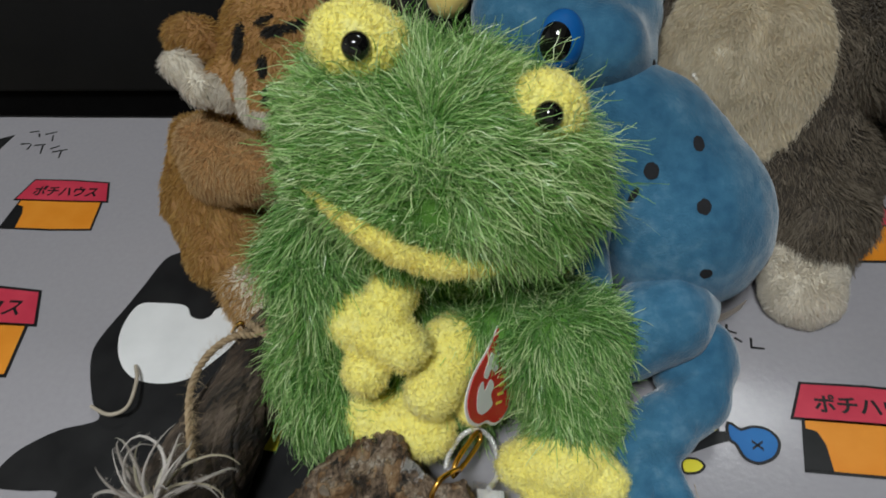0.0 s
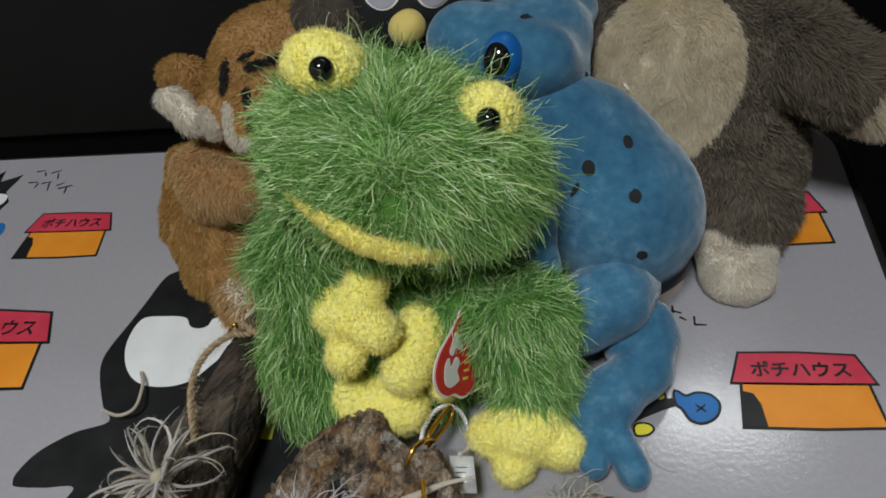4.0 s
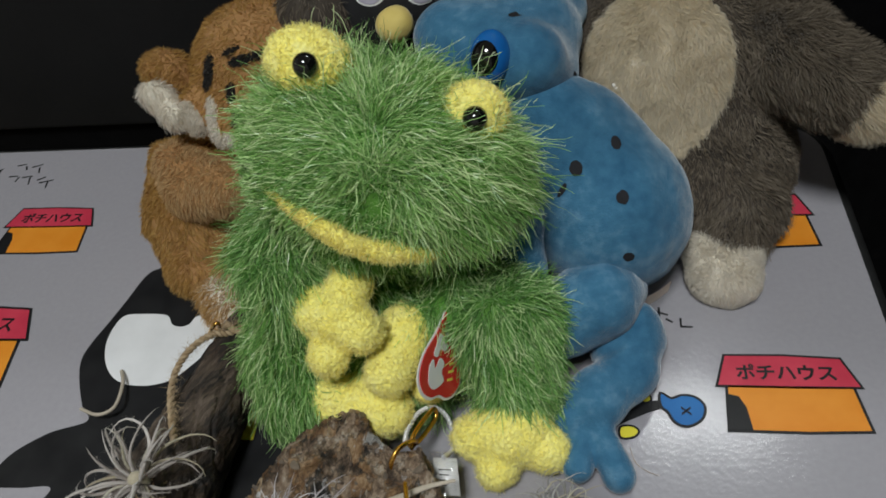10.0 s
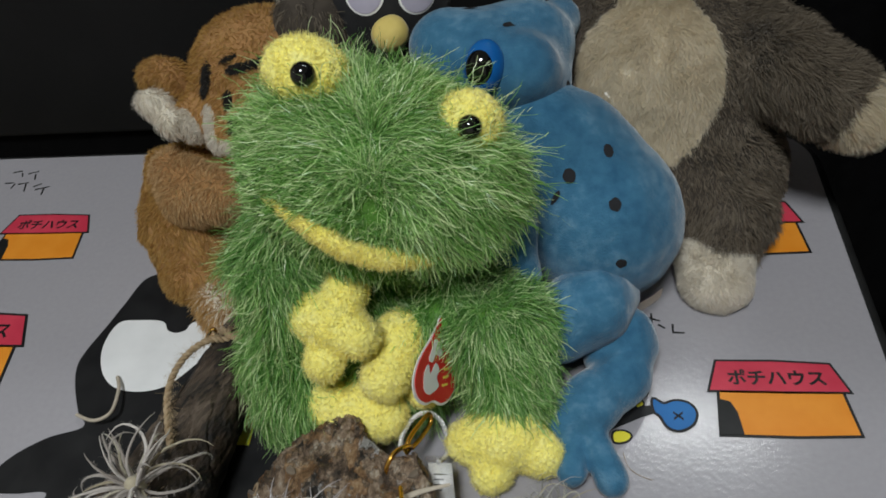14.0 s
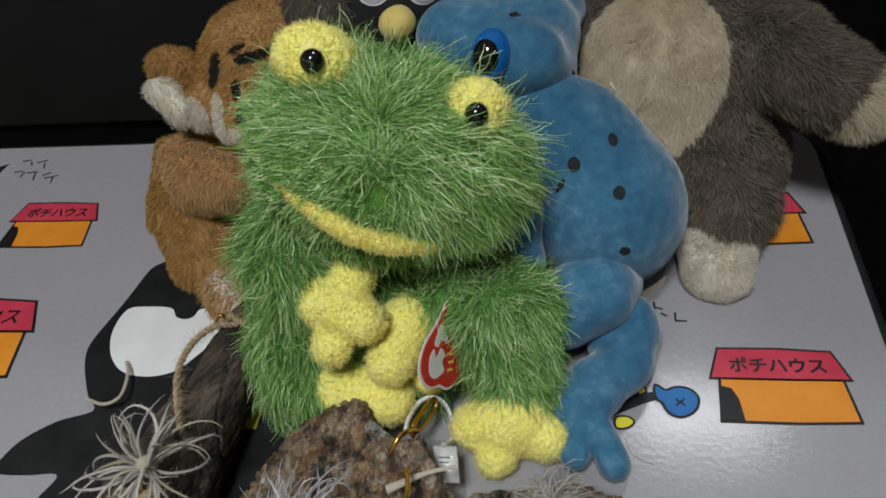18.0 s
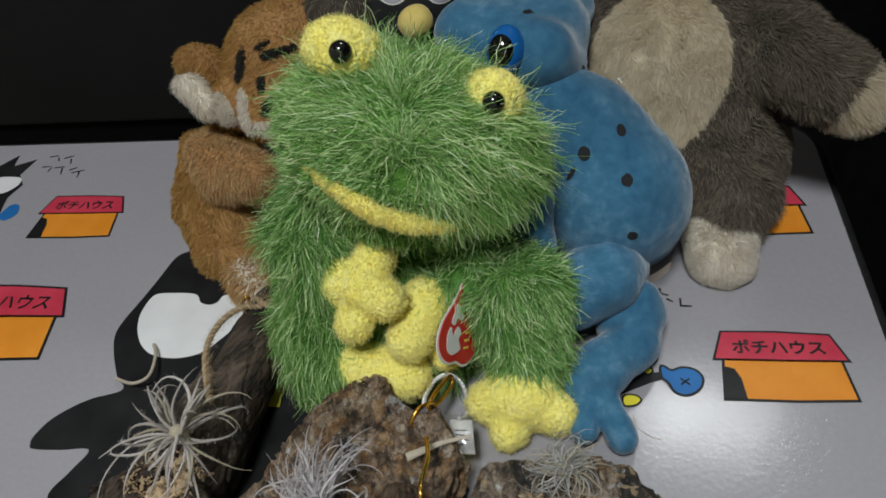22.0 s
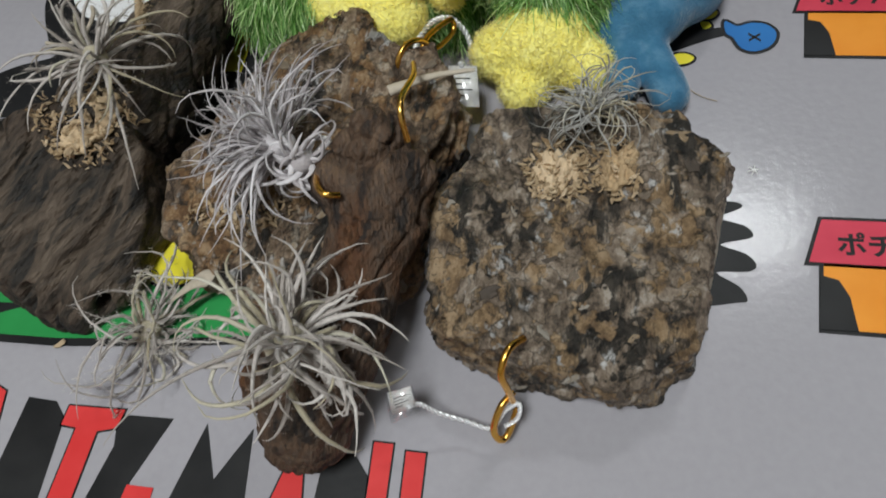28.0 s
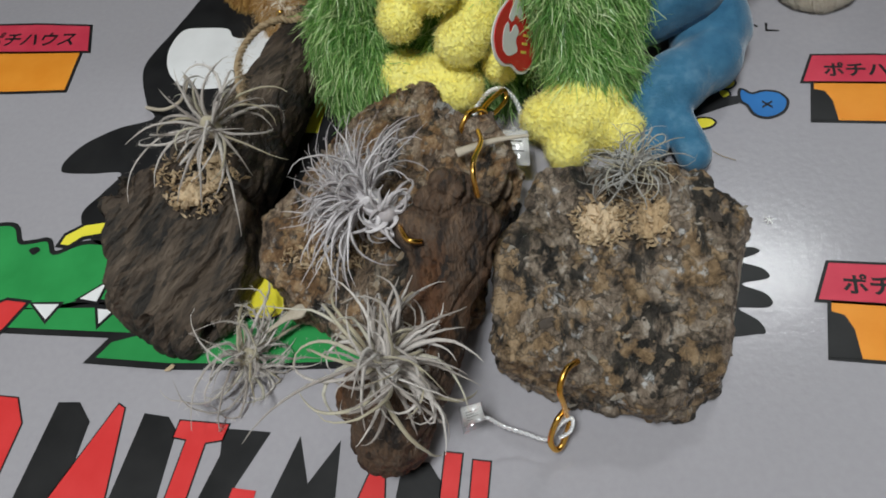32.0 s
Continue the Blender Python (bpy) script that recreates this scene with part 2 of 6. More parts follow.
def fibres(p, way, length, width, segs=3, bend=None, wild=0.2):
    """Thin tapering ribbons that start at p along way and bend."""
    n = len(p)
    way = unit(way + wild * RNG.normal(size=(n, 3)))
    length = np.broadcast_to(length, (n,)) * RNG.uniform(0.6, 1.15, n)
    bend = np.zeros((n, 3)) if bend is None else np.broadcast_to(bend, (n, 3))
    bend = bend + wild * 0.8 * RNG.normal(size=(n, 3))
    side = unit(np.cross(way, RNG.normal(size=(n, 3))))
    rows = []
    for s in np.linspace(0, 1, segs + 1):
        c = p + length[:, None] * (s * way + 0.5 * s * s * bend)
        w = width * (1 - 0.75 * s ** 1.5)
        rows += [c - side * w / 2, c + side * w / 2]
    v = np.stack(rows, 1).reshape(-1, 3)
    base = np.arange(n)[:, None] * 2 * (segs + 1)
    f = np.concatenate([base + np.array([[2 * k, 2 * k + 1, 2 * k + 3, 2 * k + 2]]) for k in range(segs)])
    return v, f


def yarn(p, way, length, width, segs=6, bend=None, wild=0.3, kink=0.35):
    """Kinked ribbons of eyelash yarn: each strand wanders on its way and ends blunt."""
    n = len(p)
    way = unit(way + wild * RNG.normal(size=(n, 3)))
    length = np.broadcast_to(length, (n,)) * RNG.uniform(0.55, 1.2, n)
    bend = np.zeros((n, 3)) if bend is None else np.broadcast_to(bend, (n, 3))
    bend = bend + 0.5 * wild * RNG.normal(size=(n, 3))
    side = unit(np.cross(way, RNG.normal(size=(n, 3))))
    c, drift_by = np.array(p, float), np.zeros((n, 3))
    rows = []
    for k in range(segs + 1):
        w = width * (1 - 0.45 * (k / segs) ** 2)
        rows += [c - side * w / 2, c + side * w / 2]
        drift_by = 0.6 * drift_by + kink * RNG.normal(size=(n, 3))
        c = c + unit(way + (k / segs) * bend + drift_by) * (length / segs)[:, None]
    v = np.stack(rows, 1).reshape(-1, 3)
    base = np.arange(n)[:, None] * 2 * (segs + 1)
    f = np.concatenate([base + np.array([[2 * k, 2 * k + 1, 2 * k + 3, 2 * k + 2]]) for k in range(segs)])
    return v, f


def nubs(v, f, size, height, seed=0):
    """Knobbly chenille pile: every cell of the surface swells, and finer tufts sit on the swellings."""
    n = normals(v, f)
    q = v + 0.0008 * np.stack([vnoise(v / 0.0025, seed + k) for k in (31, 32, 33)], 1)
    big, _, val = worley(q / size, seed)
    small, _, val2 = worley(q / (size * 0.4), seed + 5)
    h = np.clip(1 - big * 1.1, 0, 1) ** 0.7 * (0.55 + 0.6 * val) - 0.3
    g = np.clip(1 - small * 1.1, 0, 1) ** 0.6 * (0.4 + 0.8 * val2) - 0.3
    return v + n * (0.4 * height * h + 1.1 * height * g)[:, None], f


def rounded(v, f, scale, height, seed=0):
    n = normals(v, f)
    return v + n * (height * fbm(v / scale, 3, seed))[:, None]


def settle(prims, blend, p, up=0.0):
    """Points moved onto the surface of a smooth union, up metres above it."""
    p = np.array(p, float)
    for _ in range(12):
        d = field(prims, p, blend)
        g = np.stack([(field(prims, p + e, blend) - field(prims, p - e, blend)) for e in np.eye(3) * 2e-4], 1)
        p = p - unit(g) * (d - up)[:, None] * 0.8
    return p


def spot(prims, blend, at, across, long, turn=0.0, up=0.0003, rings=4, ragged=0.05):
    """A thin patch that lies on the surface near the point at."""
    c = settle(prims, blend, [at])[0]
    g = unit(np.array([(field(prims, np.array([c + e]), blend) - field(prims, np.array([c - e]), blend))[0] for e in np.eye(3) * 4e-4]))
    a = unit(np.cross(g, [0.0, 1.0, 0.15]))
    b = np.cross(g, a)
    a, b = a * math.cos(turn) + b * math.sin(turn), b * math.cos(turn) - a * math.sin(turn)
    sides = 22
    ang = np.arange(sides) * 2 * math.pi / sides
    rag = 1 + ragged * RNG.normal(size=sides)
    pts, f = [c], []
    for k in range(1, rings + 1):
        r = k / rings * (rag if k == rings else 1)
        pts += list(c + (r * across * np.cos(ang))[:, None] * a + (r * long * np.sin(ang))[:, None] * b)
    pts = settle(prims, blend, pts, up)
    for k in range(sides):
        f.append((0, 1 + k, 1 + (k + 1) % sides, 1 + (k + 1) % sides))
    tri = [(0, 1 + k, 1 + (k + 1) % sides) for k in range(sides)]
    quad = [(1 + (r - 1) * sides + k, 1 + r * sides + k, 1 + r * sides + (k + 1) % sides, 1 + (r - 1) * sides + (k + 1) % sides) for r in range(1, rings) for k in range(sides)]
    me = bpy.data.meshes.new("spot")
    me.from_pydata(pts.tolist(), [], tri + quad)
    bm = bmesh.new()
    bm.from_mesh(me)
    bmesh.ops.recalc_face_normals(bm, faces=bm.faces[:])
    for q in bm.faces:
        q.smooth = True
    return bm

# ---- materials ----
def material(name, colours, rough=0.6, scale=30.0, detail=6.0, bump=0.0, bump_scale=200.0, island=0.0, metal=0.0, sheen=0.0, spec=0.5, fine=None, through_light=0.0, coat=0.0, stretch=(1, 1, 1), random=0.0):
    """Colours vary over a ramp driven by noise, at a large and a small scale, and by strand or piece."""
    m = bpy.data.materials.new(name)
    m.use_nodes = True
    nt = m.node_tree
    node, link = nt.nodes.new, nt.links.new
    b = nt.nodes["Principled BSDF"]
    co = node("ShaderNodeTexCoord")
    mp = node("ShaderNodeMapping")
    mp.inputs["Scale"].default_value = stretch
    link(co.outputs["Object"], mp.inputs["Vector"])
    n1 = node("ShaderNodeTexNoise")
    n1.inputs["Scale"].default_value, n1.inputs["Detail"].default_value = scale, detail
    link(mp.outputs[0], n1.inputs["Vector"])
    value = n1.outputs["Fac"]
    if fine:
        n2 = node("ShaderNodeTexNoise")
        n2.inputs["Scale"].default_value, n2.inputs["Detail"].default_value = fine, 3
        link(mp.outputs[0], n2.inputs["Vector"])
        mx = node("ShaderNodeMix")
        mx.inputs[0].default_value = 0.4
        link(value, mx.inputs[2]), link(n2.outputs["Fac"], mx.inputs[3])
        value = mx.outputs[0]
    for amount, source in ((island, "ShaderNodeNewGeometry"), (random, "ShaderNodeObjectInfo")):
        if amount:
            g = node(source)
            mx = node("ShaderNodeMix")
            mx.inputs[0].default_value = amount
            link(value, mx.inputs[2]), link(g.outputs["Random Per Island" if source.endswith("Geometry") else "Random"], mx.inputs[3])
            value = mx.outputs[0]
    ramp = node("ShaderNodeValToRGB")
    e = ramp.color_ramp.elements
    lo, hi = (0.3, 0.7) if not (island or random) else (0.22, 0.78)
    e[0].position, e[1].position = lo, hi
    e[0].color, e[1].color = (*colours[0], 1), (*colours[-1], 1)
    for i, c in enumerate(colours[1:-1]):
        e.new(lo + (hi - lo) * (i + 1) / (len(colours) - 1)).color = (*c, 1)
    link(value, ramp.inputs[0])
    link(ramp.outputs[0], b.inputs["Base Color"])
    b.inputs["Roughness"].default_value, b.inputs["Metallic"].default_value = rough, metal
    b.inputs["Specular IOR Level"].default_value = spec
    if sheen:
        b.inputs["Sheen Weight"].default_value, b.inputs["Sheen Roughness"].default_value = sheen, 0.4
    if coat:
        b.inputs["Coat Weight"].default_value, b.inputs["Coat Roughness"].default_value = coat, 0.06
    if bump:
        n3 = node("ShaderNodeTexNoise")
        n3.inputs["Scale"].default_value, n3.inputs["Detail"].default_value = bump_scale, 5
        link(mp.outputs[0], n3.inputs["Vector"])
        bp = node("ShaderNodeBump")
        bp.inputs["Strength"].default_value, bp.inputs["Distance"].default_value = bump, 0.0006
        link(n3.outputs["Fac"], bp.inputs["Height"])
        link(bp.outputs[0], b.inputs["Normal"])
    if through_light:
        t = node("ShaderNodeBsdfTranslucent")
        link(ramp.outputs[0], t.inputs[0])
        mx = node("ShaderNodeMixShader")
        mx.inputs[0].default_value = through_light
        link(b.outputs[0], mx.inputs[1]), link(t.outputs[0], mx.inputs[2])
        link(mx.outputs[0], nt.nodes["Material Output"].inputs[0])
    return m


M_TABLE = material("grey_laminate", [(0.335, 0.32, 0.347), (0.385, 0.37, 0.398)], 0.16, 6, bump=0.17, bump_scale=330, fine=300, spec=0.36)
M_INK = material("black_print", [(0.008, 0.008, 0.009), (0.02, 0.02, 0.021)], 0.45, 40, bump=0.1, bump_scale=400, spec=0.3)
M_PRINT_RED = material("red_print", [(0.55, 0.035, 0.07), (0.66, 0.06, 0.1)], 0.45, 50, bump=0.1, bump_scale=400, spec=0.3)
M_PRINT_SCARLET = material("scarlet_print", [(0.62, 0.03, 0.03), (0.7, 0.05, 0.05)], 0.45, 50, bump=0.1, bump_scale=400, spec=0.3)
M_PRINT_ORANGE = material("orange_print", [(0.78, 0.26, 0.02), (0.86, 0.32, 0.035)], 0.45, 50, bump=0.1, bump_scale=400, spec=0.3)
M_PRINT_YELLOW = material("yellow_print", [(0.8, 0.7, 0.04), (0.86, 0.76, 0.07)], 0.45, 50, bump=0.1, bump_scale=400, spec=0.3)
M_PRINT_BLUE = material("blue_print", [(0.016, 0.14, 0.42), (0.025, 0.175, 0.48)], 0.45, 50, bump=0.1, bump_scale=400, spec=0.3)
M_PRINT_GREEN = material("green_print", [(0.02, 0.25, 0.06), (0.03, 0.31, 0.08)], 0.45, 50, bump=0.1, bump_scale=400, spec=0.3)
M_PRINT_WHITE = material("white_print", [(0.76, 0.76, 0.77), (0.83, 0.83, 0.84)], 0.45, 50, bump=0.1, bump_scale=400, spec=0.3)
M_EDGE = material("black_edge", [(0.012, 0.012, 0.012), (0.025, 0.025, 0.025)], 0.5, 60)
M_DARK = material("dark_panel", [(0.008, 0.008, 0.0083), (0.011, 0.011, 0.0113)], 0.7, 20, fine=300, spec=0.2)
M_BLACK = material("black_cloth", [(0.003, 0.003, 0.0032), (0.006, 0.006, 0.0064)], 0.95, 60, fine=500, spec=0.05)
M_WALL = material("room_plaster", [(0.44, 0.43, 0.41), (0.52, 0.51, 0.48)], 0.9, 4, bump=0.2, bump_scale=90)
M_FLOOR = material("room_floor", [(0.2, 0.15, 0.1), (0.3, 0.23, 0.16)], 0.7, 12)
M_GREEN_FUR = material("green_yarn", [(0.14, 0.34, 0.06), (0.31, 0.56, 0.155), (0.5, 0.75, 0.29), (0.78, 0.91, 0.5)], 0.34, 60, island=0.75, sheen=0.2, spec=0.7, through_light=0.32)
M_GREEN_NAP = material("green_undercoat", [(0.09, 0.26, 0.045), (0.2, 0.43, 0.115), (0.36, 0.57, 0.225)], 0.6, 60, island=0.6, sheen=0.3, spec=0.3, through_light=0.38)
M_GREEN_CLOTH = material("green_backing", [(0.06, 0.18, 0.025), (0.14, 0.31, 0.06)], 0.9, 90, fine=700, bump=0.8, bump_scale=600, spec=0.1)
M_CHENILLE = material("yellow_chenille", [(0.93, 0.82, 0.17), (0.95, 0.87, 0.25), (0.96, 0.91, 0.36)], 0.95, 110, fine=900, bump=0.6, bump_scale=1600, sheen=0.5, spec=0.03)
M_CHENILLE_PILE = material("yellow_chenille_pile", [(0.97, 0.87, 0.27), (0.98, 0.91, 0.38), (0.98, 0.93, 0.5)], 0.9, 110, fine=900, island=0.4, sheen=0.6, spec=0.03, through_light=0.45)
M_BEAD = material("black_bead", [(0.004, 0.004, 0.004), (0.006, 0.006, 0.006)], 0.06, 40, coat=0.6)
M_VELOUR = material("blue_velour", [(0.032, 0.114, 0.21), (0.056, 0.172, 0.288), (0.145, 0.29, 0.42)], 0.95, 20, fine=160, detail=9, bump=1.0, bump_scale=900, sheen=0.5, spec=0.02)
M_CHIP = material("bark_chip", [(0.06, 0.045, 0.034), (0.13, 0.1, 0.075), (0.19, 0.15, 0.11), (0.27, 0.19, 0.11), (0.3, 0.27, 0.23)], 0.75, 2.5, detail=8, random=0.65, bump=0.6, bump_scale=6)
M_VELOUR_DARK = material("black_velour", [(0.006, 0.006, 0.008), (0.016, 0.016, 0.02)], 0.9, 90, bump=0.4, bump_scale=1400)
M_EYE_BLUE = material("blue_eye_plastic", [(0.008, 0.1, 0.36), (0.014, 0.15, 0.46)], 0.1, 60, coat=0.6)
M_GREY_FUR = material("grey_brown_fur", [(0.15, 0.12, 0.088), (0.215, 0.177, 0.134), (0.31, 0.262, 0.205)], 0.8, 45, island=0.45, sheen=0.25, spec=0.08, through_light=0.35)
M_GREY_CLOTH = material("grey_brown_backing", [(0.035, 0.027, 0.02), (0.07, 0.055, 0.042)], 0.9, 80)
M_CREAM_FUR = material("cream_fur", [(0.76, 0.68, 0.53), (0.83, 0.76, 0.62), (0.9, 0.84, 0.72)], 0.85, 40, island=0.25, sheen=0.3, spec=0.05, through_light=0.6)
M_CREAM_CLOTH = material("cream_backing", [(0.7, 0.64, 0.53), (0.78, 0.73, 0.63)], 0.9, 80)
M_TIGER_FUR = material("tan_fur", [(0.35, 0.187, 0.042), (0.5, 0.3, 0.093), (0.63, 0.425, 0.178)], 0.8, 26, island=0.4, sheen=0.2, spec=0.15, through_light=0.35)
M_PALE_TAN = material("pale_tan_fur", [(0.48, 0.3, 0.13), (0.62, 0.42, 0.21), (0.73, 0.54, 0.32)], 0.8, 26, island=0.4, sheen=0.2, spec=0.1, through_light=0.4)
M_TIGER_CLOTH = material("tan_backing", [(0.34, 0.17, 0.06), (0.42, 0.23, 0.09)], 0.9, 80)
M_STRIPE_FUR = material("black_stripe_fur", [(0.008, 0.007, 0.006), (0.03, 0.026, 0.022)], 0.75, 40, island=0.5)
M_WHITE_FUR = material("white_fur", [(0.78, 0.72, 0.62), (0.9, 0.86, 0.79)], 0.75, 40, island=0.4, sheen=0.3, through_light=0.5)
M_BLACK_PLUSH = material("black_plush", [(0.006, 0.006, 0.007), (0.014, 0.014, 0.016)], 0.9, 80, bump=0.5, bump_scale=900, sheen=0.15)
M_LILAC = material("lilac_felt", [(0.4, 0.37, 0.47), (0.48, 0.45, 0.55)], 0.9, 60, bump=0.3, bump_scale=900)
M_BEAK = material("yellow_felt", [(0.66, 0.5, 0.12), (0.76, 0.6, 0.2)], 0.9, 60, bump=0.3, bump_scale=900, sheen=0.3)
M_TAG_RED = material("red_card", [(0.62, 0.025, 0.025), (0.7, 0.04, 0.035)], 0.25, 40, coat=0.3)
M_TAG_WHITE = material("white_card", [(0.8, 0.79, 0.78), (0.86, 0.85, 0.84)], 0.4, 40)
M_TAG_GOLD = material("gold_ink", [(0.8, 0.6, 0.08), (0.85, 0.68, 0.12)], 0.4, 40)
M_COPPER = material("copper_wire", [(0.74, 0.38, 0.06), (0.88, 0.52, 0.13)], 0.26, 60, metal=1.0)
M_SILVER = material("silver_wire", [(0.8, 0.8, 0.82), (0.9, 0.9, 0.92)], 0.3, 60, metal=0.35)
M_TWINE = material("jute_twine", [(0.28, 0.19, 0.1), (0.52, 0.4, 0.26)], 0.9, 60, fine=700, island=0.4)
M_LEAF = material("silver_grey_leaf", [(0.29, 0.252, 0.225), (0.45, 0.405, 0.375), (0.68, 0.63, 0.595)], 0.85, 60, fine=900, bump=0.6, bump_scale=1500, sheen=0.5, random=0.5, spec=0.1)
M_LEAF_SILVER = material("silver_leaf", [(0.36, 0.32, 0.325), (0.54, 0.5, 0.515), (0.78, 0.745, 0.765)], 0.8, 60, fine=900, bump=0.6, bump_scale=1500, sheen=0.5, random=0.5, spec=0.2)
M_LEAF_TAN = material("dry_tan_leaf", [(0.3, 0.25, 0.16), (0.46, 0.41, 0.3), (0.58, 0.55, 0.46)], 0.75, 60, fine=900, bump=0.5, bump_scale=1500, sheen=0.3, random=0.45)
M_LEAF_DARK = material("grey_dry_leaf", [(0.2, 0.19, 0.17), (0.34, 0.33, 0.31), (0.5, 0.49, 0.47)], 0.75, 60, fine=900, random=0.45, sheen=0.3)
M_FLAKE = material("cork_shaving", [(0.32, 0.21, 0.11), (0.5, 0.36, 0.21), (0.68, 0.53, 0.36)], 0.85, 90, fine=500, bump=0.6, bump_scale=700, random=0.5)
M_STALK = material("pale_stalk", [(0.4, 0.34, 0.26), (0.58, 0.51, 0.42)], 0.8, 60, fine=600)


def bark_material(name, tones, scale, streak, grain=0.0, patch=(1.0, 0.66, 0.36)):
    """Patchy bark: cells of their own tone, broken by streaks and fine grain."""
    m = bpy.data.materials.new(name)
    m.use_nodes = True
    nt = m.node_tree
    node, link = nt.nodes.new, nt.links.new
    b = nt.nodes["Principled BSDF"]
    co = node("ShaderNodeTexCoord")
    mp = node("ShaderNodeMapping")
    mp.inputs["Scale"].default_value = streak
    turned = node("ShaderNodeMapping")
    turned.inputs["Rotation"].default_value = (0, 0, radians(grain))
    link(co.outputs["Object"], turned.inputs["Vector"])
    link(turned.outputs[0], mp.inputs["Vector"])
    warp = node("ShaderNodeTexNoise")
    warp.inputs["Scale"].default_value, warp.inputs["Detail"].default_value = scale * 2.2, 6
    link(mp.outputs[0], warp.inputs["Vector"])
    mixv = node("ShaderNodeMix")
    mixv.data_type = "VECTOR"
    mixv.inputs[0].default_value = 0.012
    link(mp.outputs[0], mixv.inputs[4]), link(warp.outputs["Color"], mixv.inputs[5])
    cell = node("ShaderNodeTexVoronoi")
    cell.inputs["Scale"].default_value = scale * 5.5
    link(mixv.outputs[1], cell.inputs["Vector"])
    sep = node("ShaderNodeSeparateColor")
    link(cell.outputs["Color"], sep.inputs[0])
    big = node("ShaderNodeTexNoise")
    big.inputs["Scale"].default_value, big.inputs["Detail"].default_value = scale * 1.5, 10
    big.inputs["Roughness"].default_value = 0.65
    link(mp.outputs[0], big.inputs["Vector"])
    mx = node("ShaderNodeMix")
    mx.inputs[0].default_value = 0.16
    link(big.outputs["Fac"], mx.inputs[2]), link(sep.outputs[0], mx.inputs[3])
    ramp = node("ShaderNodeValToRGB")
    e = ramp.color_ramp.elements
    e[0].position, e[1].position = 0.37, 0.66
    e[0].color, e[1].color = (*tones[0], 1), (*tones[-1], 1)
    for i, c in enumerate(tones[1:-1]):
        e.new(0.37 + 0.29 * (i + 1) / (len(tones) - 1)).color = (*c, 1)
    link(mx.outputs[0], ramp.inputs[0])
    hue = node("ShaderNodeTexNoise")
    hue.inputs["Scale"].default_value, hue.inputs["Detail"].default_value = scale * 0.55, 7
    link(mp.outputs[0], hue.inputs["Vector"])
    cut = node("ShaderNodeMapRange")
    cut.inputs[1].default_value, cut.inputs[2].default_value = 0.5, 0.6
    link(hue.outputs["Fac"], cut.inputs[0])
    warm = node("ShaderNodeMix")
    warm.data_type, warm.blend_type = "RGBA", "MULTIPLY"
    warm.inputs[7].default_value = (*patch, 1)
    link(cut.outputs[0], warm.inputs[0]), link(ramp.outputs[0], warm.inputs[6])
    link(warm.outputs[2], b.inputs["Base Color"])
    b.inputs["Roughness"].default_value = 0.72
    fine = node("ShaderNodeTexNoise")
    fine.inputs["Scale"].default_value, fine.inputs["Detail"].default_value = scale * 12, 8
    link(mp.outputs[0], fine.inputs["Vector"])
    bp = node("ShaderNodeBump")
    bp.inputs["Strength"].default_value, bp.inputs["Distance"].default_value = 0.9, 0.002
    link(fine.outputs["Fac"], bp.inputs["Height"]), link(bp.outputs[0], b.inputs["Normal"])
    return m


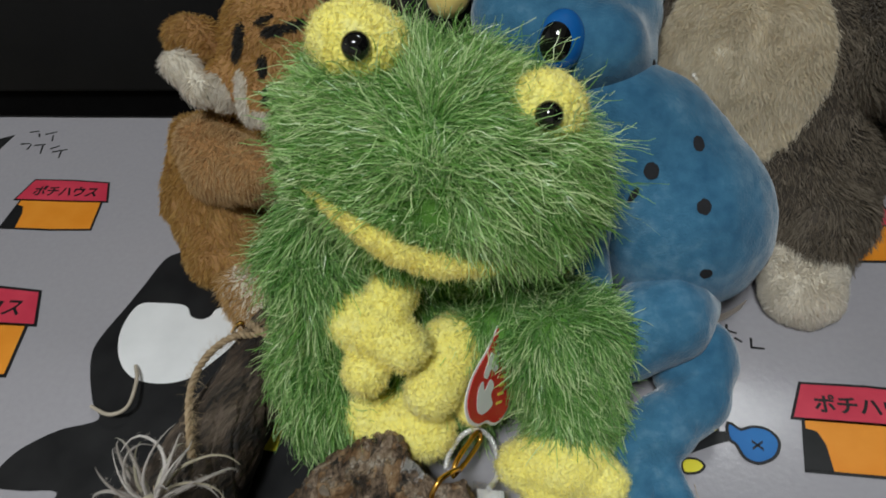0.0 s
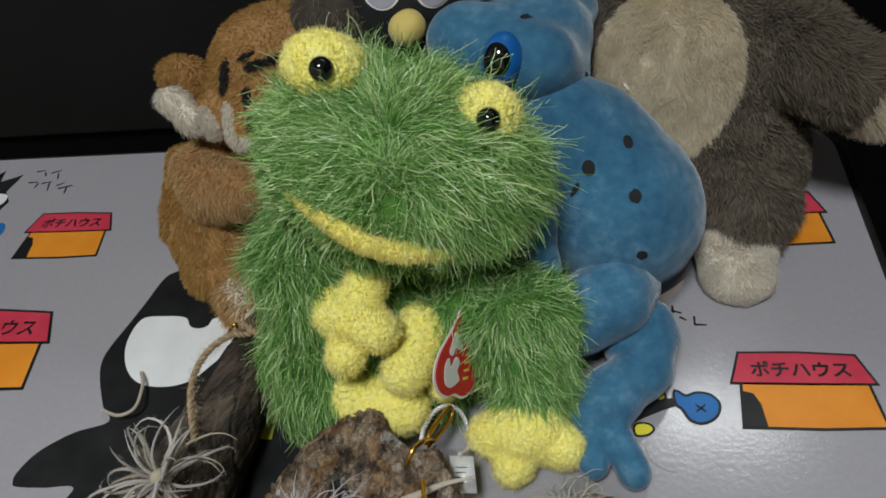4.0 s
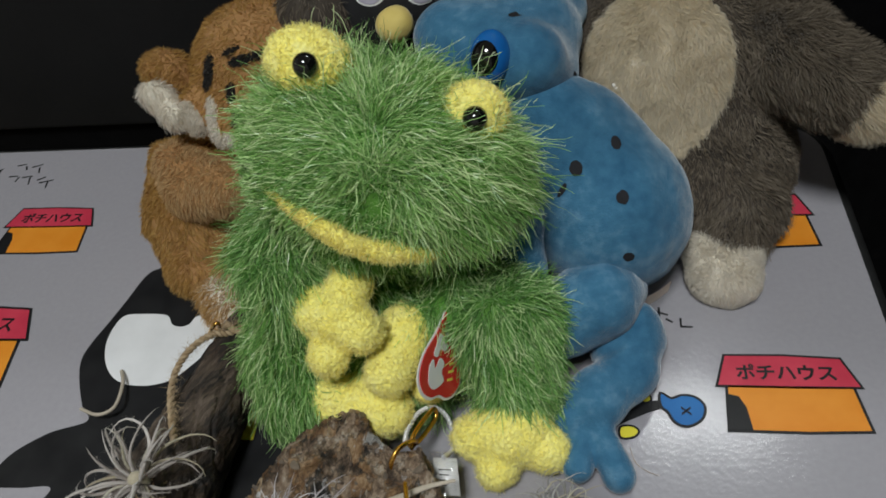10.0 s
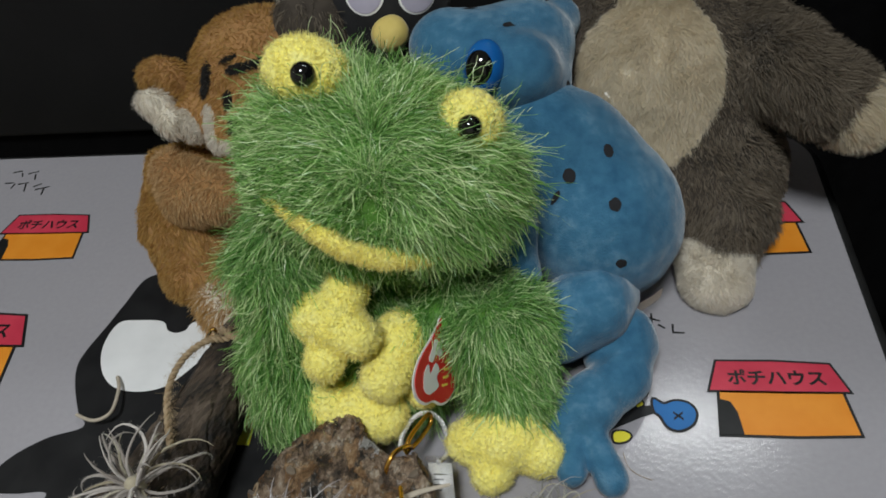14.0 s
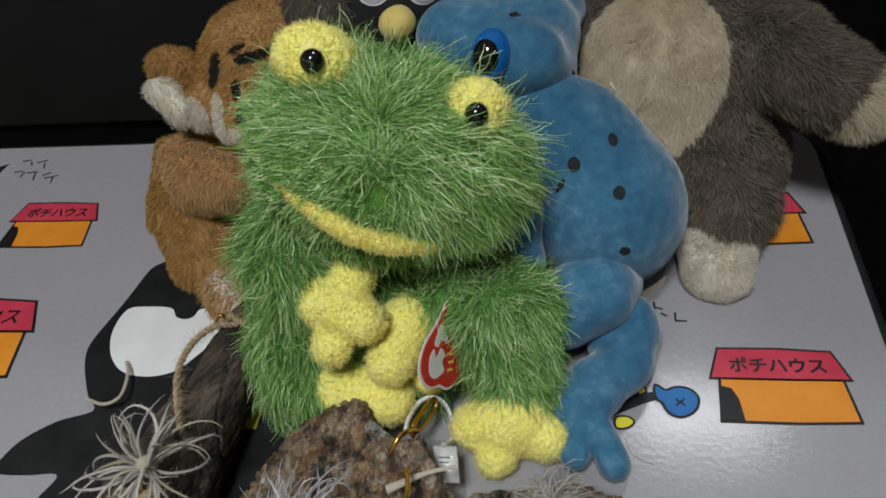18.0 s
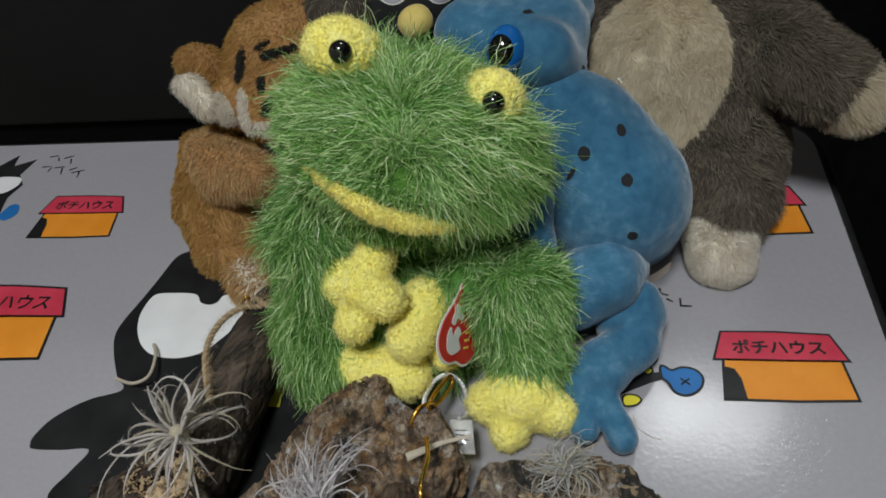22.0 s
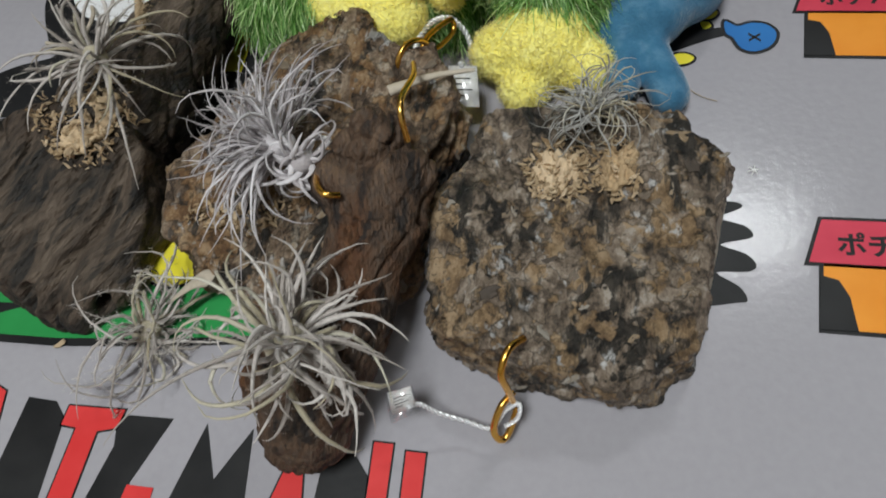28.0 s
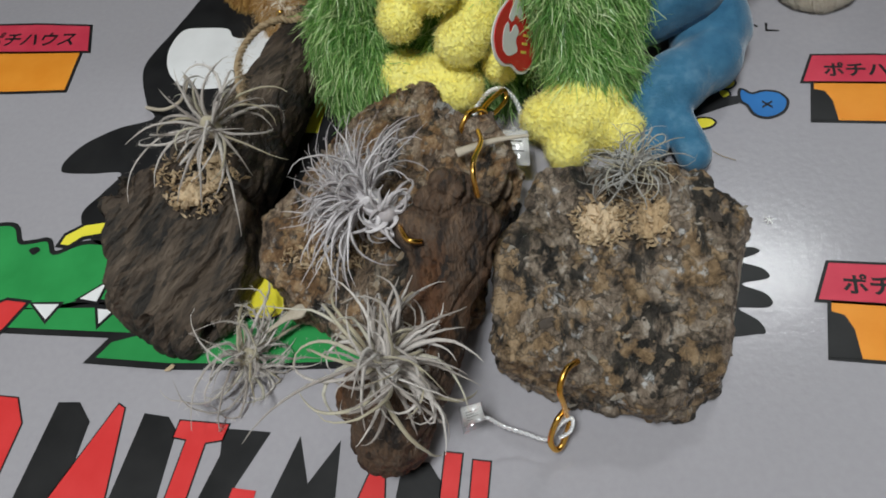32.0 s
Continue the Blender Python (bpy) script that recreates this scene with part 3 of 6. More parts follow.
def slab_material(name, tones, tan, tan_at, silver, stain):
    """Weathered bark: grey-brown grain, flat tan patches, dark stains along the grain and silvery specks."""
    m = bpy.data.materials.new(name)
    m.use_nodes = True
    nt = m.node_tree
    node, link = nt.nodes.new, nt.links.new
    b = nt.nodes["Principled BSDF"]
    co = node("ShaderNodeTexCoord")

    def noise(scale, detail, rough=0.6, stretch=(1, 1, 1), warp=0.0):
        mp = node("ShaderNodeMapping")
        mp.inputs["Scale"].default_value = stretch
        link(co.outputs["Object"], mp.inputs["Vector"])
        t = node("ShaderNodeTexNoise")
        t.inputs["Scale"].default_value, t.inputs["Detail"].default_value = scale, detail
        t.inputs["Roughness"].default_value, t.inputs["Distortion"].default_value = rough, warp
        link(mp.outputs[0], t.inputs["Vector"])
        return t.outputs["Fac"]

    def ramp(value, stops):
        r = node("ShaderNodeValToRGB")
        e = r.color_ramp.elements
        e[0].position, e[1].position = stops[0][0], stops[-1][0]
        e[0].color, e[1].color = (*stops[0][1], 1), (*stops[-1][1], 1)
        for at, colour in stops[1:-1]:
            e.new(at).color = (*colour, 1)
        link(value, r.inputs[0])
        return r.outputs[0]

    def over(below, above, value, lo, hi):
        r = node("ShaderNodeMapRange")
        r.inputs[1].default_value, r.inputs[2].default_value = lo, hi
        link(value, r.inputs[0])
        mx = node("ShaderNodeMix")
        mx.data_type = "RGBA"
        link(r.outputs[0], mx.inputs[0]), link(below, mx.inputs[6]), link(above, mx.inputs[7])
        return mx.outputs[2]

    grain = noise(120, 10, 0.75, (1.1, 0.75, 1))
    shove = node("ShaderNodeTexNoise")
    shove.inputs["Scale"].default_value, shove.inputs["Detail"].default_value = 110, 6
    link(co.outputs["Object"], shove.inputs["Vector"])
    moved = node("ShaderNodeMix")
    moved.data_type = "VECTOR"
    moved.inputs[0].default_value = 0.035
    link(co.outputs["Object"], moved.inputs[4]), link(shove.outputs["Color"], moved.inputs[5])

    def cells(scale, feature):
        t = node("ShaderNodeTexVoronoi")
        t.feature = feature
        t.inputs["Scale"].default_value = scale
        link(moved.outputs[1], t.inputs["Vector"])
        return t

    split = node("ShaderNodeSeparateColor")
    link(cells(85, "F1").outputs["Color"], split.inputs[0])

    def patchy(value, flake, share):
        mx = node("ShaderNodeMix")
        mx.inputs[0].default_value = share
        link(value, mx.inputs[2]), link(flake, mx.inputs[3])
        return mx.outputs[0]

    k = [0.39 + 0.22 * i / (len(tones) - 1) for i in range(len(tones))]
    colour = ramp(patchy(grain, split.outputs[0], 0.08), list(zip(k, tones)))
    colour = over(colour, ramp(grain, list(zip((0.42, 0.5, 0.58), tan))), patchy(noise(36, 6, 0.62, (1, 0.8, 1), 0.7), split.outputs[1], 0.22), tan_at, tan_at + 0.02)
    colour = over(colour, ramp(grain, [(0.42, (0.008, 0.007, 0.006)), (0.62, (0.07, 0.058, 0.046))]), patchy(noise(50, 7, 0.65, (1.2, 0.45, 1), 0.3), split.outputs[2], 0.15), stain - 0.025, stain + 0.02)
    colour = over(colour, ramp(grain, [(0.42, (0.3, 0.29, 0.28)), (0.58, (0.62, 0.61, 0.6))]), patchy(noise(150, 5, 0.6, (1, 0.7, 1), 0.4), split.outputs[2], 0.1), silver + 0.0, silver + 0.06)
    gap = node("ShaderNodeMapRange")
    gap.inputs[1].default_value, gap.inputs[2].default_value, gap.inputs[3].default_value, gap.inputs[4].default_value = 0.0, 0.08, 0.35, 1.0
    link(cells(85, "DISTANCE_TO_EDGE").outputs["Distance"], gap.inputs[0])
    cracked = node("ShaderNodeMix")
    cracked.data_type, cracked.blend_type = "RGBA", "MULTIPLY"
    cracked.inputs[0].default_value = 1.0
    link(colour, cracked.inputs[6]), link(gap.outputs[0], cracked.inputs[7])
    colour = cracked.outputs[2]
    link(colour, b.inputs["Base Color"])
    b.inputs["Roughness"].default_value = 0.5
    bp = node("ShaderNodeBump")
    bp.inputs["Strength"].default_value, bp.inputs["Distance"].default_value = 1.0, 0.0024
    height = node("ShaderNodeMath")
    height.operation = "MULTIPLY_ADD"
    height.inputs[1].default_value = 0.8
    link(split.outputs[0], height.inputs[0]), link(noise(190, 9, 0.75, (1.1, 0.7, 1)), height.inputs[2])
    link(height.outputs[0], bp.inputs["Height"])
    link(bp.outputs[0], b.inputs["Normal"])
    return m


M_BARK = slab_material("flaky_bark", [(0.033, 0.025, 0.019), (0.12, 0.089, 0.065), (0.215, 0.163, 0.12), (0.31, 0.247, 0.19), (0.46, 0.4, 0.34)], [(0.15, 0.094, 0.05), (0.28, 0.185, 0.1), (0.42, 0.3, 0.185)], 0.52, 0.62, 0.57)
M_BARK_WARM = slab_material("ochre_bark", [(0.035, 0.023, 0.015), (0.12, 0.08, 0.053), (0.215, 0.148, 0.098), (0.32, 0.237, 0.165), (0.48, 0.41, 0.33)], [(0.13, 0.068, 0.03), (0.25, 0.143, 0.068), (0.4, 0.275, 0.16)], 0.51, 0.615, 0.585)
M_DRIFT = bark_material("dark_driftwood", [(0.007, 0.0055, 0.0045), (0.026, 0.019, 0.013), (0.06, 0.042, 0.029), (0.092, 0.066, 0.046), (0.14, 0.105, 0.078)], 48, (1.4, 0.34, 0.8), 30, (0.5, 0.42, 0.36))
M_DRIFT_BROWN = bark_material("brown_driftwood", [(0.012, 0.007, 0.005), (0.045, 0.025, 0.014), (0.09, 0.05, 0.028), (0.07, 0.046, 0.032), (0.13, 0.078, 0.046)], 55, (1.3, 0.5, 0.8), -10)

# ---- room: unseen walls and ceiling, added to bounce the lamp light ----
def room_panel(name, lo, hi, mat, label):
    return tagged(part(name, box(lo, hi), mat), label, name.split("_")[0], kind="structure")


room_panel("floor", (-1.6, -1.9, -0.42), (1.6, 1.3, -0.36), M_FLOOR, "dark brown wooden floor under the low table")
room_panel("ceiling", (-1.6, -1.9, 1.95), (1.6, 1.3, 2.0), M_WALL, "unseen beige-grey ceiling, added to bounce lamp light")
room_panel("wall_north", (-1.6, 1.3, -0.42), (1.6, 1.36, 2.0), M_WALL, "unseen beige-grey wall, added to bounce lamp light")
room_panel("wall_south", (-1.6, -1.96, -0.42), (1.6, -1.9, 2.0), M_WALL, "unseen beige-grey wall, added to bounce lamp light")
room_panel("wall_east", (1.6, -1.9, -0.42), (1.66, 1.3, 2.0), M_WALL, "unseen beige-grey wall, added to bounce lamp light")
room_panel("wall_west", (-1.66, -1.9, -0.42), (-1.6, 1.3, 2.0), M_WALL, "unseen beige-grey wall, added to bounce lamp light")

for place, size, power in LAMPS:
    lamp = thing("ceiling_lamp", (place[0], place[1], 1.95), "round white ceiling lamp, switched on", "ceiling lamp")
    bm = bmesh.new()
    bmesh.ops.create_cone(bm, cap_ends=True, segments=48, radius1=size * 0.54, radius2=size * 0.5, depth=0.05, matrix=pose(place[0], place[1], 1.92))
    part("housing", bm, M_WALL, lamp)

# dark panel and black cloth round the far side of the table
backdrop = thing("dark_panel", (-0.1, 0.36, -0.36), "matt dark grey flat panel standing behind the table", "panel")
part("sheet", box((-0.9, 0.345, -0.0205), (0.25, 0.365, 0.5), 0.004), M_DARK, backdrop)
# black strip under the sheet paints in the shaded gap behind the table
part("base", box((-0.9, 0.352, -0.36), (0.25, 0.37, -0.0215), 0.001), M_BLACK, backdrop)


def hanging_cloth(name, x0, y0, x1, y1, label):
    """A black cloth hanging in soft folds."""
    n, m = 90, 26
    s, t = np.meshgrid(np.linspace(0, 1, n), np.linspace(0, 1, m), indexing="ij")
    length = math.hypot(x1 - x0, y1 - y0)
    wave = 0.008 * np.sin(s * length * 60 + 2 * np.sin(s * 7)) * (0.4 + 0.6 * (1 - t)) + 0.004 * np.sin(s * length * 140 + t * 3)
    nx, ny = -(y1 - y0) / length, (x1 - x0) / length
    v = np.stack([x0 + s * (x1 - x0) + nx * wave, y0 + s * (y1 - y0) + ny * wave, -0.355 + t * 0.9], -1).reshape(-1, 3)
    i, j = np.meshgrid(np.arange(n - 1), np.arange(m - 1), indexing="ij")
    a = (i * m + j).ravel()
    f = np.stack([a, a + m, a + m + 1, a + 1], 1)
    ob = part(name, (v, f), M_BLACK)
    mod = ob.modifiers.new("thickness", "SOLIDIFY")
    mod.thickness = 0.002
    return tagged(ob, label, "cloth")


hanging_cloth("black_cloth", 0.27, 0.38, 0.62, 0.33, "black cloth hanging in folds behind the table")
hanging_cloth("black_cloth", 0.44, 0.36, 0.37, -0.35, "black cloth hanging in folds beside the table")

# ---- the low table with its printed top ----
table = thing("low_table", (-0.085, 0.02, -0.36), "low folding table with a grey printed top and black edge", "table")
LEFT, RIGHT, FRONT, BACK = -0.452, 0.282, -0.25, 0.29


def round_rect(l, r, f, b, rad, n=8):
    pts = []
    for cx, cy, a0 in ((r - rad, b - rad, 0), (l + rad, b - rad, 90), (l + rad, f + rad, 180), (r - rad, f + rad, 270)):
        pts += [(cx + rad * math.cos(radians(a0 + 90 * k / n)), cy + rad * math.sin(radians(a0 + 90 * k / n))) for k in range(n + 1)]
    return pts


part("tabletop", plate(round_rect(LEFT, RIGHT, FRONT, BACK, 0.03), -0.018, 0.018), M_TABLE, table, "light grey printed laminate top")
rim = np.array([(x, y, -0.0095) for x, y in round_rect(LEFT, RIGHT, FRONT, BACK, 0.03)])
part("edge_trim", tube(np.concatenate([rim, rim[:2]]), 0.0086, 10, 1.0), M_EDGE, table, "black plastic edge trim")
for x in (LEFT + 0.06, RIGHT - 0.06):
    for y in (FRONT + 0.06, BACK - 0.06):
        part("leg", tube([(x, y, -0.02), (x, y, -0.2), (x, y, -0.358)], 0.011, 14), M_EDGE, table)


def printed(name, outline, mat, level, parent=table, smooth=0, label=""):
    pts = spline(outline, smooth, True) if smooth else np.array(outline, float)
    return part(name, plate(pts[:, :2], 0.0001 + 0.00016 * level), mat, parent, label)


def lettering(text, at, size, turn, parent, shear=0.0):
    cu = bpy.data.curves.new("lettering", "FONT")
    cu.body, cu.size, cu.shear, cu.align_x = text, size, shear, "CENTER"
    cu.offset = 0.00032
    tmp = new("lettering", cu)
    me = bpy.data.meshes.new_from_object(tmp.evaluated_get(bpy.context.evaluated_depsgraph_get()))
    bpy.data.objects.remove(tmp)
    if not me.vertices:
        return None
    me.transform(pose(at[0], at[1], 0.00062, 0, 0, turn))
    me.materials.clear()
    return part("lettering", me, M_INK, parent)


ROOF = [(0.0, 0.045), (0.0305, 0.0452), (0.060, 0.0435), (0.0665, 0.0265), (0.033, 0.0262), (-0.006, 0.0265)]
WALL = [(-0.001, 0.0262), (0.0625, 0.0258), (0.0655, 0.001), (0.035, -0.0003), (-0.0035, 0.0)]
DOOR = [(-0.0026, 0.0212), (0.0035, 0.0195), (0.0065, 0.013), (0.0078, -0.0002), (-0.0048, -0.0004)]


def house(x, y, size=1.0, lean=0.0, text=True):
    """A printed kennel: red roof, orange wall, black door, black outline."""
    put = lambda pts: [(x + size * (px + lean * py), y + size * py) for px, py in pts]
    base = printed("printed_house", grown(put(WALL), 0.0016 * size), M_INK, 0, label="printed orange kennel with a red roof")
    printed("roof_outline", grown(put(ROOF), 0.0014 * size), M_INK, 1, base)
    printed("wall", put(WALL), M_PRINT_ORANGE, 1, base)
    printed("roof", put(ROOF), M_PRINT_RED, 2, base)
    printed("door", put(DOOR), M_INK, 2, base)
    if text:
        lettering("ポチハウス", (x + size * 0.0305, y + size * 0.0308), 0.0105 * size, 0, base)
    return base


house(0.1922, 0.0498, 0.99)
house(-0.309, 0.1778, 0.98)
house(0.1945, 0.175)
house(0.186, -0.0785)
house(-0.337, 0.0665, 1.36)
house(-0.31, -0.235)
house(0.186, -0.215)

# large dark figure, half hidden under the toys: plain shapes
figure = printed("printed_figure", [(-0.105, 0.205), (-0.145, 0.19), (-0.168, 0.165), (-0.1798, 0.1563), (-0.1863, 0.1349), (-0.1916, 0.1174), (-0.1977, 0.0993), (-0.1992, 0.0870), (-0.1944, 0.0730), (-0.1843, 0.0550), (-0.1764, 0.0449), (-0.1967, 0.0369), (-0.2136, 0.0244), (-0.2208, 0.0118), (-0.2207, 0.0058), (-0.2170, 0.0030), (-0.1996, 0.0030), (-0.1807, 0.0038), (-0.1865, -0.0103), (-0.1928, -0.0269), (-0.17, -0.045), (-0.1, -0.05), (-0.03, -0.02), (0.0, 0.06), (-0.02, 0.15), (-0.06, 0.2)], M_INK, 0, smooth=6, label="large printed black figure")
printed("white_patch", [(-0.184, 0.12), (-0.17, 0.1225), (-0.153, 0.1215), (-0.147, 0.1145), (-0.14, 0.1125), (-0.1345, 0.115), (-0.131, 0.121), (-0.113, 0.1205), (-0.113, 0.1), (-0.124, 0.083), (-0.134, 0.073), (-0.15, 0.069), (-0.168, 0.072), (-0.181, 0.084), (-0.1875, 0.102)], M_PRINT_WHITE, 1, figure, 4)
printed("yellow_patch", [(-0.094, 0.052), (-0.086, 0.066), (-0.07, 0.06), (-0.07, 0.036), (-0.088, 0.036)], M_PRINT_YELLOW, 1, figure)

# small dark figure at the far corner
small = printed("printed_figure", [(-0.41, 0.27), (-0.4, 0.2585), (-0.393, 0.277), (-0.385, 0.262), (-0.372, 0.276), (-0.37, 0.262), (-0.352, 0.27), (-0.358, 0.25), (-0.349, 0.238), (-0.355, 0.222), (-0.352, 0.205), (-0.365, 0.185), (-0.395, 0.182), (-0.415, 0.21), (-0.418, 0.245)], M_INK, 0, label="small printed black figure")
printed("white_patch", [(-0.383, 0.246), (-0.357, 0.247), (-0.353, 0.238), (-0.362, 0.228), (-0.38, 0.229)], M_PRINT_WHITE, 1, small, 4)
printed("blue_patch", [(-0.351, 0.2), (-0.343, 0.196), (-0.336, 0.203), (-0.339, 0.213), (-0.347, 0.213)], M_PRINT_BLUE, 1, small, 4)

# blue fish and the small figure that holds it
pal = printed("printed_figure", [(0.158, 0.0665), (0.15, 0.0655), (0.13, 0.075), (0.12, 0.06), (0.13, 0.05), (0.148, 0.0585), (0.158, 0.062)], M_INK, 0, label="small printed black and yellow figure")
for ring in ([(0.1445, 0.0775), (0.1495, 0.0785), (0.1525, 0.0748), (0.1495, 0.0712), (0.1445, 0.0715)], [(0.1448, 0.0688), (0.1482, 0.0690), (0.1494, 0.0662), (0.1462, 0.0648)], [(0.133, 0.0490), (0.1385, 0.0497), (0.1415, 0.0472), (0.1385, 0.0442), (0.133, 0.0438)]):
    edge = printed("patch_outline", grown(spline(ring, 4, True), 0.0012), M_INK, 1, pal)
    printed("yellow_patch", ring, M_PRINT_YELLOW, 2, pal, 4)
fish = [(0.1555, 0.0695), (0.1605, 0.0665), (0.1665, 0.0685), (0.173, 0.0675), (0.1768, 0.0625), (0.1745, 0.0555), (0.1675, 0.0515), (0.1615, 0.0535), (0.1585, 0.0595), (0.1555, 0.0625)]
fish_print = printed("printed_fish", grown(spline(fish, 4, True), 0.0015), M_INK, 1, label="small printed blue fish")
printed("body", fish, M_PRINT_BLUE, 2, fish_print, 4)
for k in (1, -1):
    printed("stroke", [(0.1675 - 0.0025, 0.0597 - 0.002 * k - 0.0007), (0.1675 + 0.0025, 0.0597 + 0.002 * k - 0.0007), (0.1675 + 0.0025, 0.0597 + 0.002 * k + 0.0007), (0.1675 - 0.0025, 0.0597 - 0.002 * k + 0.0007)], M_INK, 3, fish_print)

# handwritten strokes that cannot be read
STROKES = [(-0.337, 0.2735, 12, 0.008), (-0.331, 0.2695, -60, 0.005), (-0.322, 0.272, 20, 0.009), (-0.318, 0.2665, -70, 0.007), (-0.338, 0.26, 5, 0.008), (-0.333, 0.2565, 80, 0.006), (-0.325, 0.259, 10, 0.009), (-0.321, 0.254, -75, 0.009), (-0.311, 0.2565, 30, 0.007), (-0.305, 0.253, 15, 0.012), (-0.303, 0.249, -80, 0.007),
           (0.1605, 0.124, -20.0, 0.0087), (0.1596, 0.1227, -92.0, 0.0109), (0.1649, 0.1186, -34.0, 0.0045), (0.1712, 0.1171, -93.0, 0.0064), (0.1742, 0.1142, -3.0, 0.0069)]
for sx, sy, turn, long in STROKES:
    c, s = math.cos(radians(turn)), math.sin(radians(turn))
    bar = [(-long / 2, -0.0007), (long / 2, -0.0005), (long / 2, 0.0005), (-long / 2, 0.0007)]
    printed("ink_stroke", [(sx + c * a - s * b, sy + s * a + c * b) for a, b in bar], M_INK, 0)

# green shape with its teeth, tongue and eye ridges
green = [(-0.29, -0.06), (-0.262, -0.04), (-0.243, -0.036), (-0.231, -0.036), (-0.223, -0.046), (-0.214, -0.0455), (-0.206, -0.044), (-0.198, -0.052), (-0.18, -0.044), (-0.15, -0.05), (-0.13, -0.075), (-0.165, -0.076), (-0.19, -0.083), (-0.225, -0.0835), (-0.28, -0.082)]
monster = printed("printed_green_shape", grown(spline(green, 5, True), 0.0028), M_INK, 0, label="printed green shape with black outline")
printed("green_fill", green, M_PRINT_GREEN, 1, monster, 5)
jaw = [(-0.215, -0.0865), (-0.185, -0.083), (-0.15, -0.08), (-0.12, -0.082), (-0.13, -0.0925), (-0.17, -0.094), (-0.212, -0.0955)]
printed("jaw_outline", grown(jaw, 0.0032), M_INK, 0, monster)
printed("jaw", jaw, M_PRINT_GREEN, 2, monster)
flank = [(-0.148, -0.107), (-0.143, -0.0985), (-0.12, -0.09), (-0.09, -0.078), (-0.06, -0.068), (-0.03, -0.07), (0.0, -0.085), (-0.005, -0.096), (-0.06, -0.1025), (-0.11, -0.1065)]
printed("flank_outline", grown(flank, 0.0034), M_INK, 1, monster)
printed("flank", flank, M_PRINT_GREEN, 2, monster)
for tri in ([(-0.1955, -0.0815), (-0.181, -0.0805), (-0.1845, -0.0895)], [(-0.1705, -0.0765), (-0.1595, -0.0665), (-0.1605, -0.0775)], [(-0.158, -0.0815), (-0.149, -0.0815), (-0.154, -0.0895)]):
    printed("white_outline", grown(tri, 0.0016), M_INK, 3, monster)
    printed("white_triangle", tri, M_PRINT_WHITE, 4, monster)
printed("yellow_patch_outline", grown([(-0.197, -0.045), (-0.196, -0.0395), (-0.187, -0.0325), (-0.176, -0.03), (-0.176, -0.037), (-0.186, -0.0395), (-0.192, -0.0455)], 0.0022), M_INK, 2, monster)
printed("yellow_patch", [(-0.197, -0.045), (-0.196, -0.0395), (-0.187, -0.0325), (-0.176, -0.03), (-0.176, -0.037), (-0.186, -0.0395), (-0.192, -0.0455)], M_PRINT_YELLOW, 3, monster)
printed("red_patch_outline", grown([(-0.2, -0.081), (-0.212, -0.0805), (-0.225, -0.088), (-0.235, -0.11), (-0.215, -0.108), (-0.206, -0.096)], 0.0018), M_INK, 3, monster)
printed("red_patch", [(-0.2, -0.081), (-0.212, -0.0805), (-0.225, -0.088), (-0.235, -0.11), (-0.215, -0.108), (-0.206, -0.096)], M_PRINT_SCARLET, 4, monster)
printed("ink_ring", spline([(-0.2145, -0.0495), (-0.2105, -0.0475), (-0.2075, -0.0495), (-0.2105, -0.0525)], 4, True), M_INK, 2, monster)
loop = [(-0.083, -0.062), (-0.078, -0.055), (-0.068, -0.06), (-0.06, -0.066), (-0.061, -0.077), (-0.072, -0.08), (-0.082, -0.075)]
printed("yellow_loop_outline", grown(spline(loop, 4, True), 0.0015), M_INK, 3, monster)
printed("yellow_loop", loop, M_PRINT_YELLOW, 4, monster, 4)
# black spikes of a further figure under the bark
spikes = printed("printed_dark_shape", [(0.13, -0.02), (0.146, -0.0265), (0.1555, -0.027), (0.1575, -0.0295), (0.149, -0.0345), (0.158, -0.0375), (0.1612, -0.0415), (0.1585, -0.0435), (0.149, -0.0465), (0.158, -0.05), (0.1615, -0.0545), (0.1585, -0.0575), (0.147, -0.0585), (0.1545, -0.0635), (0.1575, -0.0685), (0.154, -0.0705), (0.13, -0.0695)], M_INK, 0, smooth=3, label="printed black jagged shape")

# the title of the print, as plain slanted patches in its colours
R, K = M_PRINT_SCARLET, M_INK
